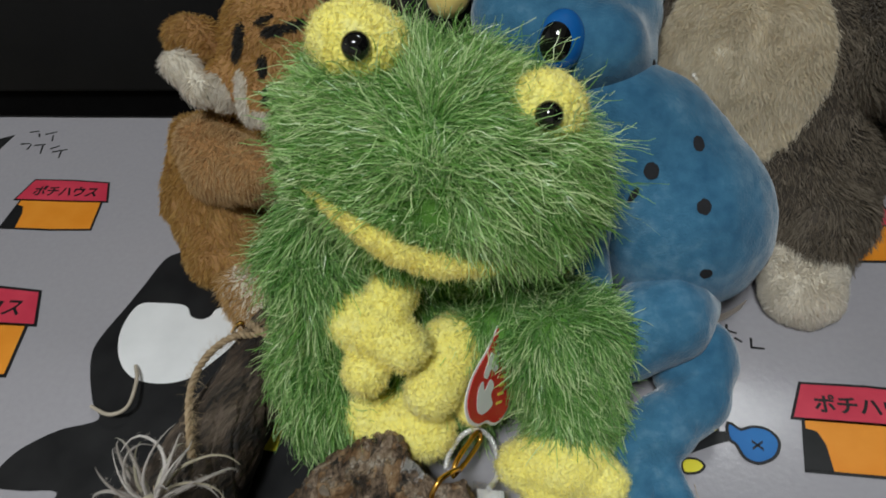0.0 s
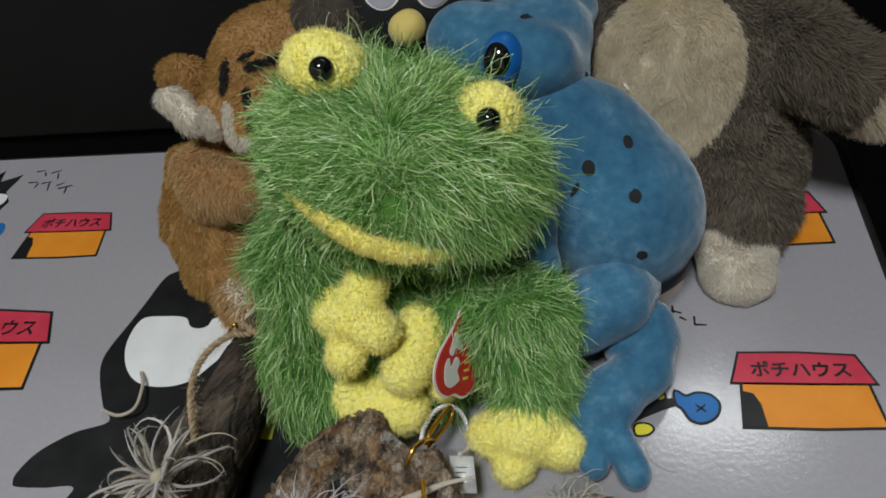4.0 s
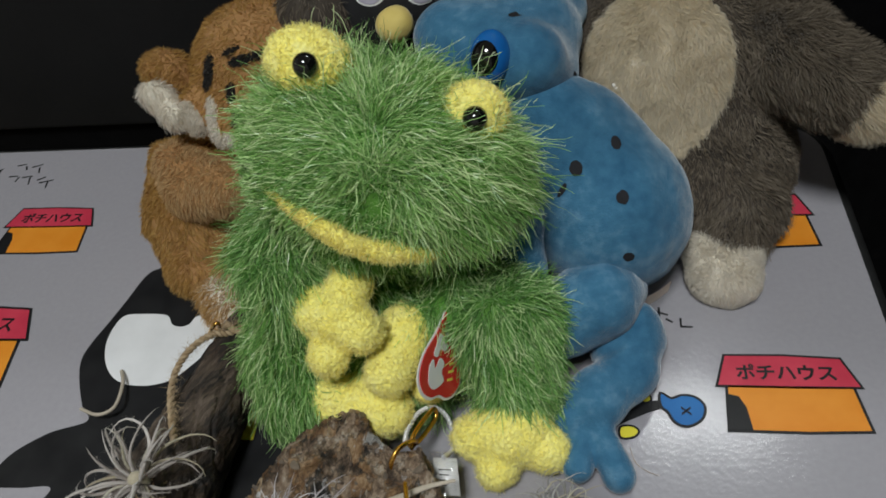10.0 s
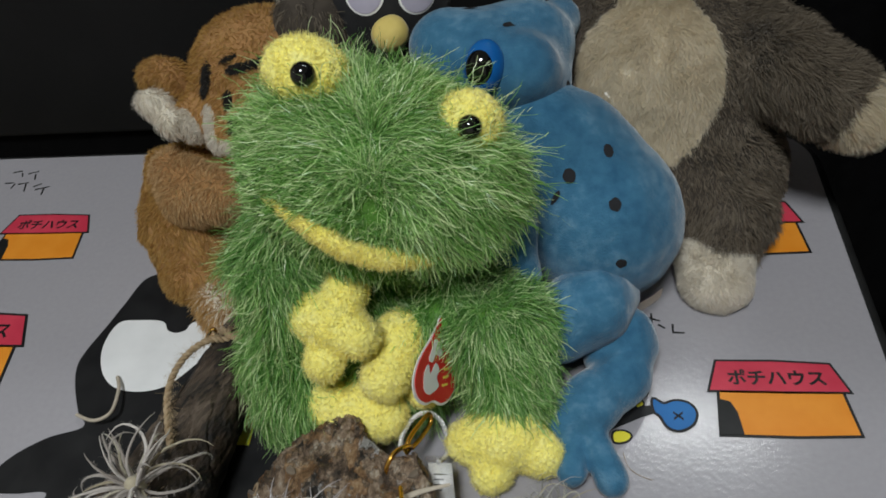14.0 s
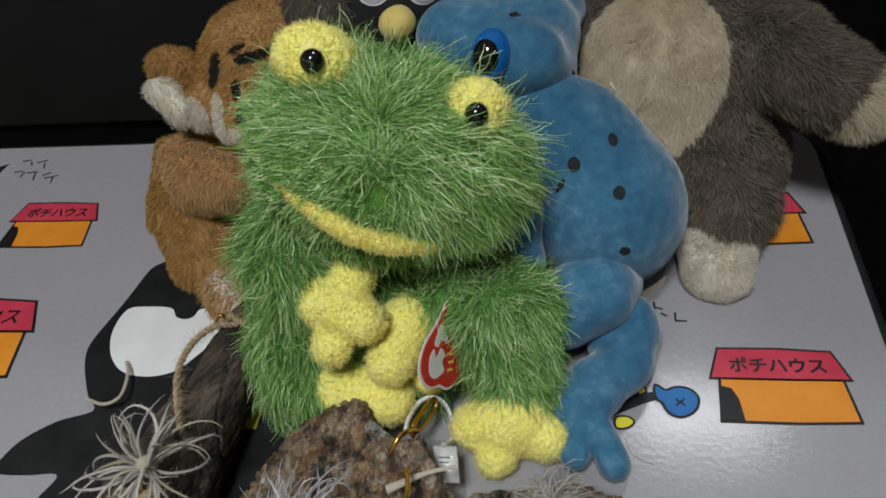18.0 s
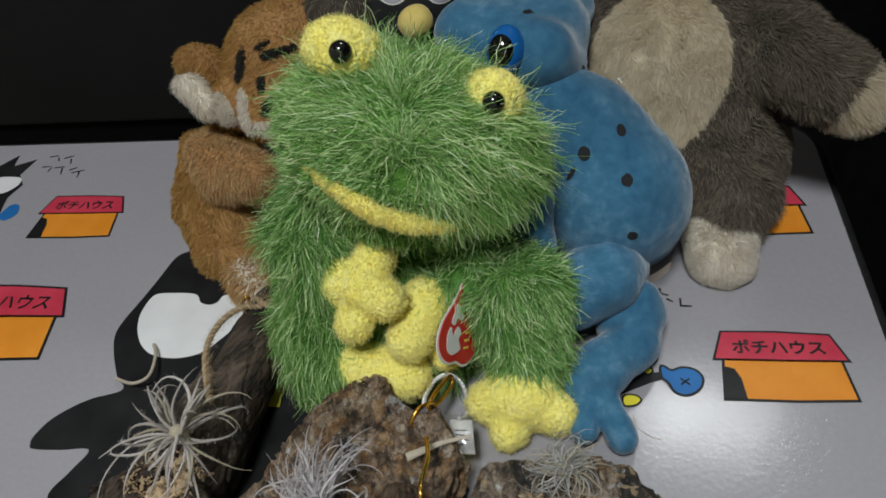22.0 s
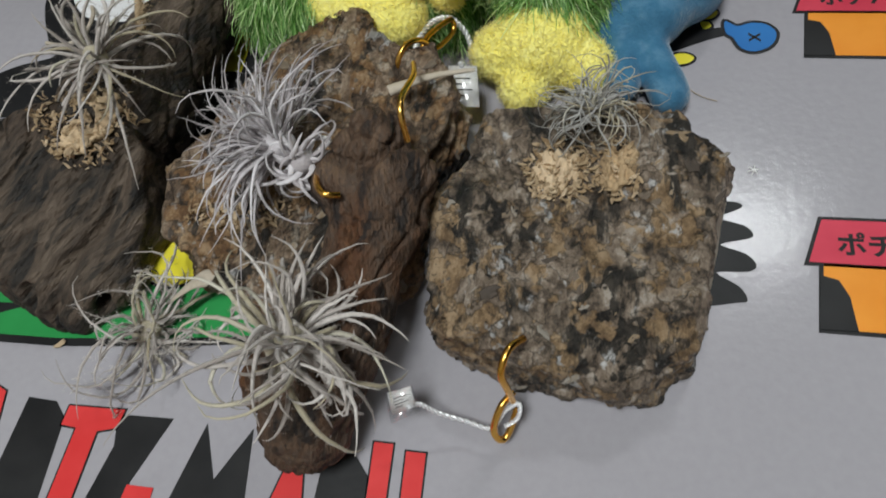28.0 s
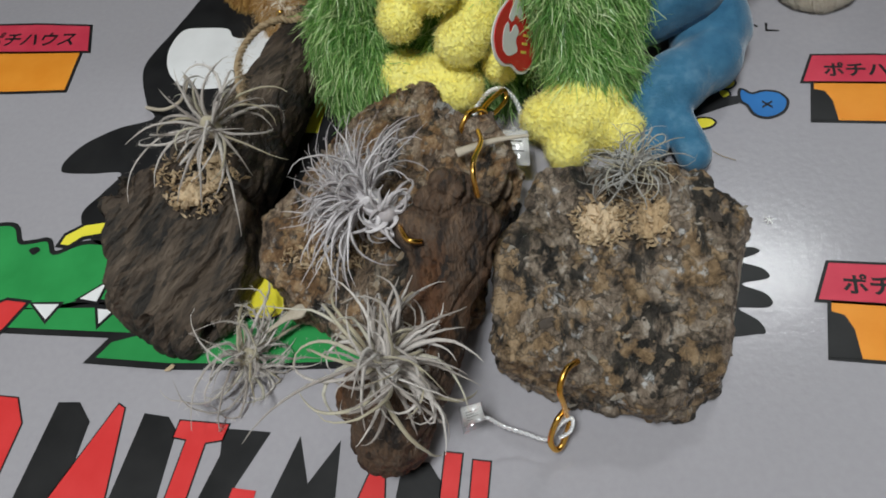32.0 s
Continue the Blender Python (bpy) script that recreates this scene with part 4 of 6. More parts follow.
TITLE = [(R, [(-0.208, -0.19), (-0.208, -0.142), (-0.196, -0.1305), (-0.18, -0.1305), (-0.172, -0.142), (-0.172, -0.19)]), (K, [(-0.16, -0.19), (-0.157, -0.131), (-0.147, -0.13), (-0.1385, -0.138), (-0.137, -0.19)]), (R, [(-0.149, -0.19), (-0.1265, -0.1285), (-0.123, -0.13), (-0.113, -0.19)]), (K, [(-0.115, -0.19), (-0.1115, -0.132), (-0.1, -0.1325), (-0.0945, -0.138), (-0.092, -0.19)]), (R, [(-0.0935, -0.133), (-0.07, -0.1325), (-0.071, -0.1395), (-0.0785, -0.1415), (-0.08, -0.19), (-0.0895, -0.19), (-0.0875, -0.141), (-0.094, -0.1405)]), (K, [(-0.0715, -0.135), (-0.0505, -0.1345), (-0.0595, -0.158), (-0.0555, -0.19), (-0.0785, -0.19), (-0.069, -0.146)]), (K, [(-0.048, -0.19), (-0.0355, -0.1355), (-0.0275, -0.155), (-0.0175, -0.1355), (-0.011, -0.19)]), (R, [(-0.013, -0.19), (-0.0005, -0.1415), (0.004, -0.1425), (0.012, -0.19)]), (K, [(0.0105, -0.19), (0.012, -0.141), (0.022, -0.14), (0.028, -0.147), (0.029, -0.19)]), (R, [(0.0305, -0.19), (0.0285, -0.1345), (0.0355, -0.1345), (0.037, -0.19)]), (R, [(0.0425, -0.19), (0.0405, -0.1365), (0.0475, -0.1365), (0.049, -0.19)])]
for mat, pts in TITLE:
    block = printed("title_patch", grown(pts, 0.0007), M_INK, 0)
    if mat is not M_INK:
        printed("title_patch_fill", pts, mat, 1, block)
printed("title_patch", [(-0.0605, -0.168), (-0.049, -0.168), (-0.049, -0.159), (-0.0595, -0.159)], M_PRINT_SCARLET, 2)

# ---- shaggy green frog ----
DOWN = np.array([0, 0, -1.0])
CHENILLE = dict(size=0.0042, height=0.0011)


def pile(v, f, parent):
    """Short soft fibres over knobbly chenille."""
    p, n = scatter(v, f, int(1.3e6 * np.prod(np.sort(np.ptp(v, axis=0))[1:]) * 2.6))
    part("nap", fibres(p, n + 1.5 * np.stack([vnoise(p / 0.0035, k) for k in (71, 72, 73)], 1), 0.0024, 0.0003, 2, None, 0.4), M_CHENILLE_PILE, parent)


def chenille(name, prims, parent, blend=0.006, step=0.0006, label=""):
    v, f = skin(prims, blend, step, 0.0006)
    v, f = nubs(v, f, **CHENILLE, seed=len(name))
    ob = part(name, (v, f), M_CHENILLE, parent, label)
    pile(v, f, ob)
    return ob


frog = thing("plush_frog", (-0.0048, 0.0548, 0), "shaggy green plush frog with yellow feet, sitting on the table", "plush toy")
HEAD = [ball((0.0189, 0.11, 0.1341), (0.060, 0.037, 0.036), (0, 17, 8)), ball((-0.0104, 0.1177, 0.144), 0.030), ball((0.0539, 0.108, 0.1226), 0.029), ball((0.0214, 0.0946, 0.1389), (0.034, 0.022, 0.027), (0, 17, 0)), ball((0.0202, 0.1359, 0.143), (0.045, 0.03, 0.025), (0, 17, 0))]
head_v, head_f = skin(HEAD, 0.02, 0.0016)
head = part("head", (head_v, head_f), M_GREEN_CLOTH, frog)
nose = np.array((0.0252, 0.0851, 0.1635))
LIP = [(-0.0290, 0.0930, 0.1494), (-0.0184, 0.0808, 0.1498), (-0.0052, 0.0715, 0.1441), (0.0087, 0.0640, 0.1385), (0.0240, 0.0626, 0.1313), (0.0401, 0.0684, 0.1235), (0.0537, 0.0793, 0.1168)]
lip = spline(LIP, 10)
p, n = scatter(head_v, head_f, 78000)
gap = p[:, None, :] - lip[None, ::4, :]
near = np.linalg.norm(gap, axis=2)
low = gap[np.arange(len(p)), near.argmin(1), 2] < 0.003
right_half = np.clip((p[:, 0] - nose[0]) / 0.02, 0, 1)
free = ~((near.min(1) < 0.006) & low & (p[:, 1] < 0.14)) & ((near.min(1) > 0.0055 - 0.003 * right_half) | (RNG.random(len(p)) < 0.6))
over_lip = np.clip((near.min(1) - 0.004) / 0.03, 0.3, 1.0)
over_lip = np.where(low & (near.min(1) < 0.045), 0.4, over_lip + (1 - over_lip) * right_half)[free]
p, n, right_half = p[free], n[free], right_half[free][:, None]
seam = unit(np.array((0.016, 0.0658, 0.1229)) - np.array((0.0255, 0.1449, 0.1632)))
along = (p - nose) @ seam
away = (p - nose) - 0.93 * along[:, None] * seam
away = unit(away) + right_half * np.array([0.15, -0.1, -0.75])
away = unit(away) + 1.1 * RNG.normal(size=p.shape) * np.exp(-((p[:, :1] - nose[0]) / 0.009) ** 2)
away = unit(away) - n * (unit(away) * n).sum(1)[:, None]
clump = np.stack([vnoise(p / 0.009, k) for k in (1, 2, 3)], 1)
clump = clump * (1 + 2.2 * np.exp(-(np.abs((p - nose) @ np.array([1, 0, 0])) / 0.008) ** 2))[:, None]
reach = np.clip(np.linalg.norm(p - nose, axis=1) / 0.05, 0.55, 1.0)
cut = 30000
part("undercoat", yarn(p[:cut], unit(away[:cut]) + 0.4 * n[:cut] + 0.5 * clump[:cut], 0.0085 * over_lip[:cut], 0.0005, 3, 0.2 * DOWN - 0.4 * n[:cut] + 0.4 * clump[:cut], 0.5, 0.3), M_GREEN_NAP, head, "soft pale green undercoat")
p, n, away, clump, over_lip, reach = p[cut:], n[cut:], away[cut:], clump[cut:], over_lip[cut:], reach[cut:]
part("fur", yarn(p, unit(away) + 0.34 * n + 0.35 * clump, (0.014 + 0.005 * reach) * over_lip, 0.00042, 6, 0.35 * DOWN - 0.35 * n + 0.45 * clump, 0.32, 0.17), M_GREEN_FUR, head, "long glossy green yarn fur")
far = RNG.choice(len(p), 1500)
part("stray_fur", yarn(p[far], unit(away[far]) + 0.75 * n[far], 0.026 * np.clip(over_lip[far], 0.6, 1), 0.00042, 8, 0.6 * DOWN, 0.5, 0.2), M_GREEN_FUR, head, "long stray green yarn ends")

# loose yarn ends that cross the eyes
rim_p, rim_n = [], []
for c in (np.array((-0.0096, 0.1347, 0.1815)), np.array((0.0641, 0.1273, 0.1508))):
    close = np.flatnonzero(np.linalg.norm(p - c, axis=1) < 0.028)[:210]
    rim_p.append(p[close]), rim_n.append(n[close])
rim_p, rim_n = np.concatenate(rim_p), np.concatenate(rim_n)
part("stray_fur", yarn(rim_p, rim_n + 0.5 * RNG.normal(size=rim_p.shape) + [0, -0.4, 0.4], 0.025, 0.00042, 8, 0.5 * DOWN, 0.4, 0.25), M_GREEN_FUR, head, "long stray green yarn ends")

# the yellow lips
lv, lf = tube(spline(LIP, 90), 0.0038 * np.sin(np.linspace(0.12, math.pi - 0.12, (len(LIP) - 1) * 90 + 1)) ** 0.22, 64)
chen_v, lf = nubs(lv, lf, 0.0042, 0.0009, 3)
mouth = part("mouth", (chen_v, lf), M_CHENILLE, frog, "yellow chenille lips")
pile(chen_v, lf, mouth)
for at, size, bead_at in (((-0.0068, 0.1273, 0.1852), (0.0188, 0.0160, 0.0134), (-0.0030, 0.1139, 0.1923)), ((0.0640, 0.1220, 0.1542), (0.0155, 0.0150, 0.0165), (0.0662, 0.1103, 0.1631))):
    v, f = skin([ball(at, size, (0, 15, 0))], 0.005, 0.0006)
    v, f = nubs(v, f, 0.0046, 0.0015, 5)
    eye = part("eye", (v, f), M_CHENILLE, frog, "yellow chenille eyeball")
    pile(v, f, eye)
    bm = bmesh.new()
    bmesh.ops.create_uvsphere(bm, u_segments=28, v_segments=18, radius=0.0056, matrix=Matrix.Translation(bead_at))
    for q in bm.faces:
        q.smooth = True
    part("pupil", bm, M_BEAD, eye, "glossy black bead")


def shaggy(name, prims, parent, count, comb, length=0.014, blend=0.012, width=0.00042, keep=None):
    v, f = skin(prims, blend, 0.002, 0.001)
    ob = part(name, (v, f), M_GREEN_CLOTH, parent)
    p, n = scatter(v, f, count, keep)
    clump = np.stack([vnoise(p / 0.01, k) for k in (4, 5, 6)], 1)
    comb = np.array(comb, float)
    t = comb - n * (n @ comb)[:, None]
    for coat, mat, span, long, wide in (("undercoat", M_GREEN_NAP, slice(0, count * 3 // 5), 0.75 * length, 1.15 * width), ("fur", M_GREEN_FUR, slice(count * 3 // 5, count), 1.1 * length, width)):
        a, b, c, d = p[span], n[span], t[span], clump[span]
        v, f = yarn(a, c + 0.5 * b + 0.5 * d, long, wide, 5, 0.5 * DOWN - 0.3 * b + 0.5 * d, 0.32, 0.17)
        v[:, 2] = np.maximum(v[:, 2], 0.0006)
        part(coat, (v, f), mat, ob)
    return ob


shaggy("jaw", [ball((0.0127, 0.0992, 0.1057), (0.038, 0.026, 0.015), (0, 14, 0))], frog, 3000, (0, 0.3, -1), 0.009)
shaggy("body", [ball((-0.0042, 0.0981, 0.0292), (0.0416, 0.0381, 0.0416)), ball((0.0025, 0.0747, 0.0177), (0.0460, 0.0341, 0.0289)), ball((0.0011, 0.1228, 0.0610), (0.0375, 0.0307, 0.0272))], frog, 16000, (0, -0.1, -1))
shaggy("arm", [ball((-0.0341, 0.1078, 0.1026), 0.0182), ball((-0.0426, 0.0906, 0.0890), 0.0194), ball((-0.0333, 0.0787, 0.0764), 0.0176)], frog, 14000, (-0.2, -0.1, -1), 0.017)
shaggy("arm", limbs([(0.0489, 0.1043, 0.076), (0.0451, 0.0855, 0.0564), (0.0279, 0.0749, 0.0559)], [0.016, 0.017, 0.012]), frog, 4500, (0.1, -0.1, -1))
shaggy("leg", limbs([(-0.0378, 0.0853, 0.0568), (-0.0432, 0.0651, 0.0429), (-0.0386, 0.0471, 0.0289), (-0.0207, 0.0455, 0.0293)], [0.024, 0.019, 0.015, 0.014]), frog, 15000, (-0.1, -0.15, -1))
shaggy("leg", limbs([(0.0527, 0.1026, 0.0537), (0.0735, 0.0802, 0.0494), (0.0789, 0.0565, 0.0309)], [0.022, 0.026, 0.0205]), frog, 18000, (0.25, -0.3, -0.8))

chenille("hand", [ball((-0.0012, 0.0777, 0.0881), 0.0110), ball((-0.0177, 0.0677, 0.0803), 0.0127), ball((-0.0056, 0.0617, 0.0820), 0.0122), ball((0.0066, 0.0566, 0.0791), 0.0105), ball((-0.0109, 0.0482, 0.0689), 0.0098)], frog, 0.006)
chenille("hand", [ball((0.0239, 0.0702, 0.0590), 0.0142), ball((0.0199, 0.0583, 0.0551), 0.0118), ball((0.0167, 0.0481, 0.0549), 0.0116), ball((0.0340, 0.0522, 0.0362), 0.0086)], frog, 0.005)
chenille("foot", [ball((-0.0016, 0.0441, 0.0327), (0.0244, 0.0174, 0.0122)), ball((0.0146, 0.0378, 0.0319), 0.0109), ball((-0.0156, 0.0432, 0.0362), 0.0116)], frog)
chenille("foot", [ball((0.0748, 0.0350, 0.0187), (0.0215, 0.0165, 0.0180)), ball((0.0951, 0.0284, 0.0149), 0.0110), ball((0.0692, 0.0191, 0.0110), 0.0101), ball((0.0567, 0.0330, 0.0176), 0.0109), ball((0.0788, 0.0440, 0.0227), 0.0170)], frog, 0.005)

# heart-shaped paper tag
TAG_LOW, TAG_HIGH = np.array((0.0408, 0.0379, 0.0465)), np.array((0.0463, 0.0778, 0.0715))
up = unit(TAG_HIGH - TAG_LOW)
across = unit(np.array((0.0504, 0.064, 0.046)) - np.array((0.036, 0.0469, 0.0728)))
across = unit(across - up * (across @ up))
face_n = np.cross(across, up)
if face_n[1] > 0:
    face_n = -face_n
size = np.linalg.norm(TAG_HIGH - TAG_LOW)
HEART = [(0, 1.0), (0.2, 0.72), (0.42, 0.45), (0.47, 0.22), (0.36, 0.06), (0.18, 0.0), (0, 0.03), (-0.18, 0.0), (-0.36, 0.06), (-0.47, 0.22), (-0.42, 0.45), (-0.2, 0.72)]


def card(outline, lift, thick, mat, name, parent, label="", smooth=5):
    pts = spline(outline, smooth, True) if smooth else np.array(outline, float)
    bm = bmesh.new()
    ring = [bm.verts.new(TAG_LOW + size * (0.88 * a * across + b * up) + lift * face_n) for a, b in pts]
    face = bm.faces.new(ring)
    out = bmesh.ops.extrude_face_region(bm, geom=[face])
    for v in out["geom"]:
        if isinstance(v, bmesh.types.BMVert):
            v.co += Vector(face_n) * thick
    bmesh.ops.triangulate(bm, faces=[q for q in bm.faces if len(q.verts) > 4])
    bmesh.ops.recalc_face_normals(bm, faces=bm.faces[:])
    return part(name, bm, mat, parent, label)


tag = card(HEART, 0.0, 0.0006, M_TAG_WHITE, "hang_tag", frog, "folded red heart-shaped card tag with white edge")
card([(0.94 * a, 0.03 + 0.94 * b) for a, b in HEART], 0.0007, 0.0004, M_TAG_RED, "front", tag)
for stroke in ([(-0.34, 0.12), (-0.38, 0.3), (-0.3, 0.4), (-0.22, 0.3), (-0.12, 0.42), (0.0, 0.36), (-0.04, 0.26), (0.04, 0.16), (-0.1, 0.08), (-0.22, 0.06)], [(-0.3, 0.46), (-0.2, 0.43), (-0.14, 0.52), (-0.02, 0.5), (0.06, 0.56), (-0.02, 0.62), (0.08, 0.74), (0.0, 0.8), (-0.08, 0.68), (-0.2, 0.7), (-0.24, 0.62)]):
    card([(0.8 * a + 0.02, 0.9 * b + 0.06) for a, b in stroke], 0.0012, 0.0002, M_TAG_WHITE, "white_mark", tag)
for k in range(4):
    y = 0.2 + 0.085 * k
    card([(0.14, y), (0.25, y + 0.02), (0.24, y + 0.045), (0.13, y + 0.025)], 0.0012, 0.0002, M_TAG_GOLD, "gold_mark", tag, smooth=0)

# ---- blue velour frog ----
blue = thing("plush_frog", (0.1277, 0.1096, 0), "blue velour plush frog with black spots, leaning on another toy", "plush toy")
BB = 0.014
B_BODY = [ball((0.1095, 0.1770, 0.0917), 0.0331), ball((0.1293, 0.1536, 0.0558), (0.0460, 0.0467, 0.0474)), ball((0.1231, 0.1712, 0.0755), 0.0301), ball((0.1192, 0.1413, 0.0605), 0.0262), ball((0.0939, 0.1772, 0.1101), 0.0217)]
bv, bf = skin(B_BODY, BB, 0.0016, 0.0005)
bv = rounded(bv, bf, 0.02, 0.0009, 3)


def velour(name, v, f, label=""):
    ob = part(name, (v, f), M_VELOUR, blue, label)
    return ob


b_body = velour("body", bv, bf)
B_HEAD = [ball((0.0645, 0.2038, 0.1289), (0.035, 0.034, 0.032)), ball((0.0432, 0.2083, 0.1412), 0.0185), ball((0.0872, 0.1859, 0.1383), 0.0200), ball((0.0895, 0.2178, 0.1307), 0.0265), ball((0.0917, 0.1952, 0.1172), 0.0221), ball((0.1072, 0.2419, 0.1321), 0.0125)]
hv, hf = skin(B_HEAD, 0.011, 0.0014)
b_head = velour("head", rounded(hv, hf, 0.02, 0.0007, 8), hf)
for at, a, b, turn in (((0.1082, 0.1331, 0.1108), 0.0034, 0.004, 0), ((0.134, 0.1488, 0.1166), 0.0028, 0.0036, 0.4), ((0.1338, 0.1256, 0.0977), 0.0032, 0.0035, 0), ((0.1377, 0.1045, 0.0718), 0.003, 0.0026, 0), ((0.0995, 0.1307, 0.0983), 0.0042, 0.0016, 0.7), ((0.1691, 0.1368, 0.0466), 0.002, 0.003, 0)):
    part("spot", spot(B_BODY, BB, at, a, b, turn, 0.0008), M_VELOUR_DARK, b_body)
for at, a, b, turn in (((0.0819, 0.1988, 0.1586), 0.0048, 0.0022, 0.55), ((0.1131, 0.1855, 0.1273), 0.0024, 0.003, 0), ((0.0592, 0.2139, 0.163), 0.004, 0.0014, 0)):
    part("spot", spot(B_HEAD, 0.007, at, a, b, turn, 0.0008), M_VELOUR_DARK, b_head)
eye_c = np.array((0.0684, 0.1735, 0.15))
eye_way = unit(np.array((0.071, 0.1118, 0.1923)) - eye_c)


def dome(c, way, r, tall, bulge):
    """A domed oval eye seen along way."""
    side = unit(np.cross(way, [0.15, 0, 1]))
    top = np.cross(side, way)
    bm = bmesh.new()
    bmesh.ops.create_uvsphere(bm, u_segments=36, v_segments=20, radius=1.0)
    for v in bm.verts:
        x, y, z = v.co
        v.co = Vector(c + r * x * side + r * tall * y * top + bulge * z * np.array(way))
    for q in bm.faces:
        q.smooth = True
    return bm


b_eye = part("eye", dome(eye_c, eye_way, 0.0104, 1.34, 0.0088), M_EYE_BLUE, blue, "glossy blue plastic eye")
part("pupil", dome(eye_c + 0.0032 * eye_way + [-0.0012, 0, -0.0002], eye_way, 0.0082, 1.26, 0.0068), M_BEAD, b_eye)
sv, sf = skin(limbs([(0.0796, 0.1517, 0.0911), (0.0797, 0.1275, 0.0807), (0.0823, 0.1072, 0.0624), (0.0773, 0.0925, 0.0466)], [0.0125, 0.0125, 0.0118, 0.011]), 0.008, 0.0015)
velour("arm", rounded(sv, sf, 0.014, 0.0008, 4), sf)
sv, sf = skin(limbs([(0.1029, 0.0925, 0.0387), (0.1228, 0.1023, 0.0433), (0.136, 0.1149, 0.0369)], [0.0215, 0.0215, 0.013]), 0.008, 0.0014, 0.0006)
velour("thigh", rounded(sv, sf, 0.018, 0.0009, 6), sf)
sv, sf = skin(limbs([(0.1338, 0.094, 0.0231), (0.1437, 0.0903, 0.022), (0.137, 0.0704, 0.0193), (0.1199, 0.055, 0.0201), (0.1065, 0.045, 0.0167)], [0.015, 0.0138, 0.0145, 0.0155, 0.0115]) + [ball((0.1401, 0.0952, 0.0269), 0.0156), ball((0.1314, 0.0861, 0.0193), 0.0142), limb((0.1194, 0.0405, 0.0169), (0.1294, 0.018, 0.01), 0.0075, 0.0082), limb((0.1122, 0.0392, 0.0159), (0.1094, 0.0207, 0.0124), 0.007, 0.0075)], 0.004, 0.0013, 0.0006)
velour("shin", rounded(sv, sf, 0.018, 0.0008, 9), sf)
label_path = np.array([(0.1479, 0.1153, 0.0214), (0.1555, 0.1174, 0.0257), (0.1625, 0.1215, 0.0292)])
lw = np.array([0.0, -0.002, 0.0075])
part("sewn_label", (np.concatenate([label_path - lw, label_path + lw]), np.array([(0, 1, 4, 3), (1, 2, 5, 4)])), M_CREAM_CLOTH, blue, "cream sewn-in cloth label")
part("sewn_label", (np.concatenate([(q := np.array([(0.1319, 0.2049, 0.1064), (0.1353, 0.2022, 0.1033), (0.1393, 0.1990, 0.0996)])), q + [0.003, 0.003, 0.002]]), np.array([(0, 1, 4, 3), (1, 2, 5, 4)])), M_TAG_WHITE, blue, "white paper edge behind the shoulder")


# ---- furry toys behind ----
BACKING = {M_CREAM_FUR.name: M_CREAM_CLOTH, M_WHITE_FUR.name: M_CREAM_CLOTH, M_STRIPE_FUR.name: M_BLACK_PLUSH, M_TIGER_FUR.name: M_TIGER_CLOTH}


def furry(name, prims, parent, backing, coats, blend, step, length, lean, width=0.0005, segs=2, wild=0.2, label=""):
    """coats: (material, count, test of places, label). The first coat's cloth carries the others."""
    v, f = skin(prims, blend, step, 0.0008)
    ob = None
    lean_v = np.array(lean, float)
    for mat, count, test, note in coats:
        mid = v[f].mean(1)
        faces = f if test is None else f[test(mid)]
        if not len(faces):
            continue
        cloth = backing if ob is None else BACKING.get(mat.name, backing)
        if ob is None:
            ob = part(name, (v, faces), cloth, parent, label)
            under = ob
        elif test is None:
            under = ob
        else:
            under = part(note.split()[-1] if note else "patch", (v, faces), cloth, ob, note)
        p, n = scatter(v, f, count, test)
        clump = np.stack([vnoise(p / 0.008, k) for k in (7, 8, 9)], 1)
        t = lean_v - n * (n @ lean_v)[:, None]
        fv, ff = fibres(p, 0.5 * n + 0.8 * t + 0.45 * clump, length, width, segs, 0.3 * lean_v - 0.2 * n + 0.3 * clump, wild)
        fv[:, 2] = np.maximum(fv[:, 2], 0.0006)
        part("fur", (fv, ff), mat, ob if under is not ob else ob)
    return ob


def inside(c, r, tilt=(0, 0, 0)):
    prim = ball(c, r, tilt)
    return lambda q: distance(prim, q) < 0


def outside(*tests):
    return lambda q: ~np.any([t(q) for t in tests], axis=0)


grey = thing("plush_animal", (0.2086, 0.1988, 0), "grey-brown long-haired plush animal with cream belly and paws", "plush toy")
belly = inside((0.1534, 0.1983, 0.1170), (0.0427, 0.05, 0.0542), (0, 8, 0))
G_BODY = [ball((0.1689, 0.2509, 0.0765), (0.068, 0.06, 0.072)), ball((0.1828, 0.2241, 0.0329), (0.066, 0.058, 0.05))]
furry("body", G_BODY, grey, M_GREY_CLOTH, [(M_GREY_FUR, 60000, outside(belly), ""), (M_CREAM_FUR, 46000, belly, "cream belly fur")], 0.02, 0.003, 0.0042, (0.1, -0.1, -1))
paw = inside((0.2735, 0.1841, 0.0885), (0.0185, 0.04, 0.034), (0, 25, 0))
furry("arm", limbs([(0.2071, 0.2546, 0.1083), (0.2306, 0.2249, 0.1045), (0.2551, 0.2058, 0.0963), (0.2692, 0.1966, 0.0895)], [0.028, 0.025, 0.0205, 0.016]), grey, M_GREY_CLOTH, [(M_GREY_FUR, 40000, outside(paw), ""), (M_CREAM_FUR, 11000, paw, "cream paw")], 0.012, 0.0025, 0.0066, (0.6, -0.2, -0.6))
furry("arm", limbs([(0.1281, 0.2609, 0.1095), (0.1106, 0.2478, 0.095), (0.105, 0.2261, 0.0771)], [0.028, 0.027, 0.022]), grey, M_GREY_CLOTH, [(M_GREY_FUR, 5000, None, "")], 0.012, 0.0025, 0.0066, (-0.4, -0.2, -0.6))
toe = inside((0.1943, 0.1306, 0.016), (0.045, 0.055, 0.031))
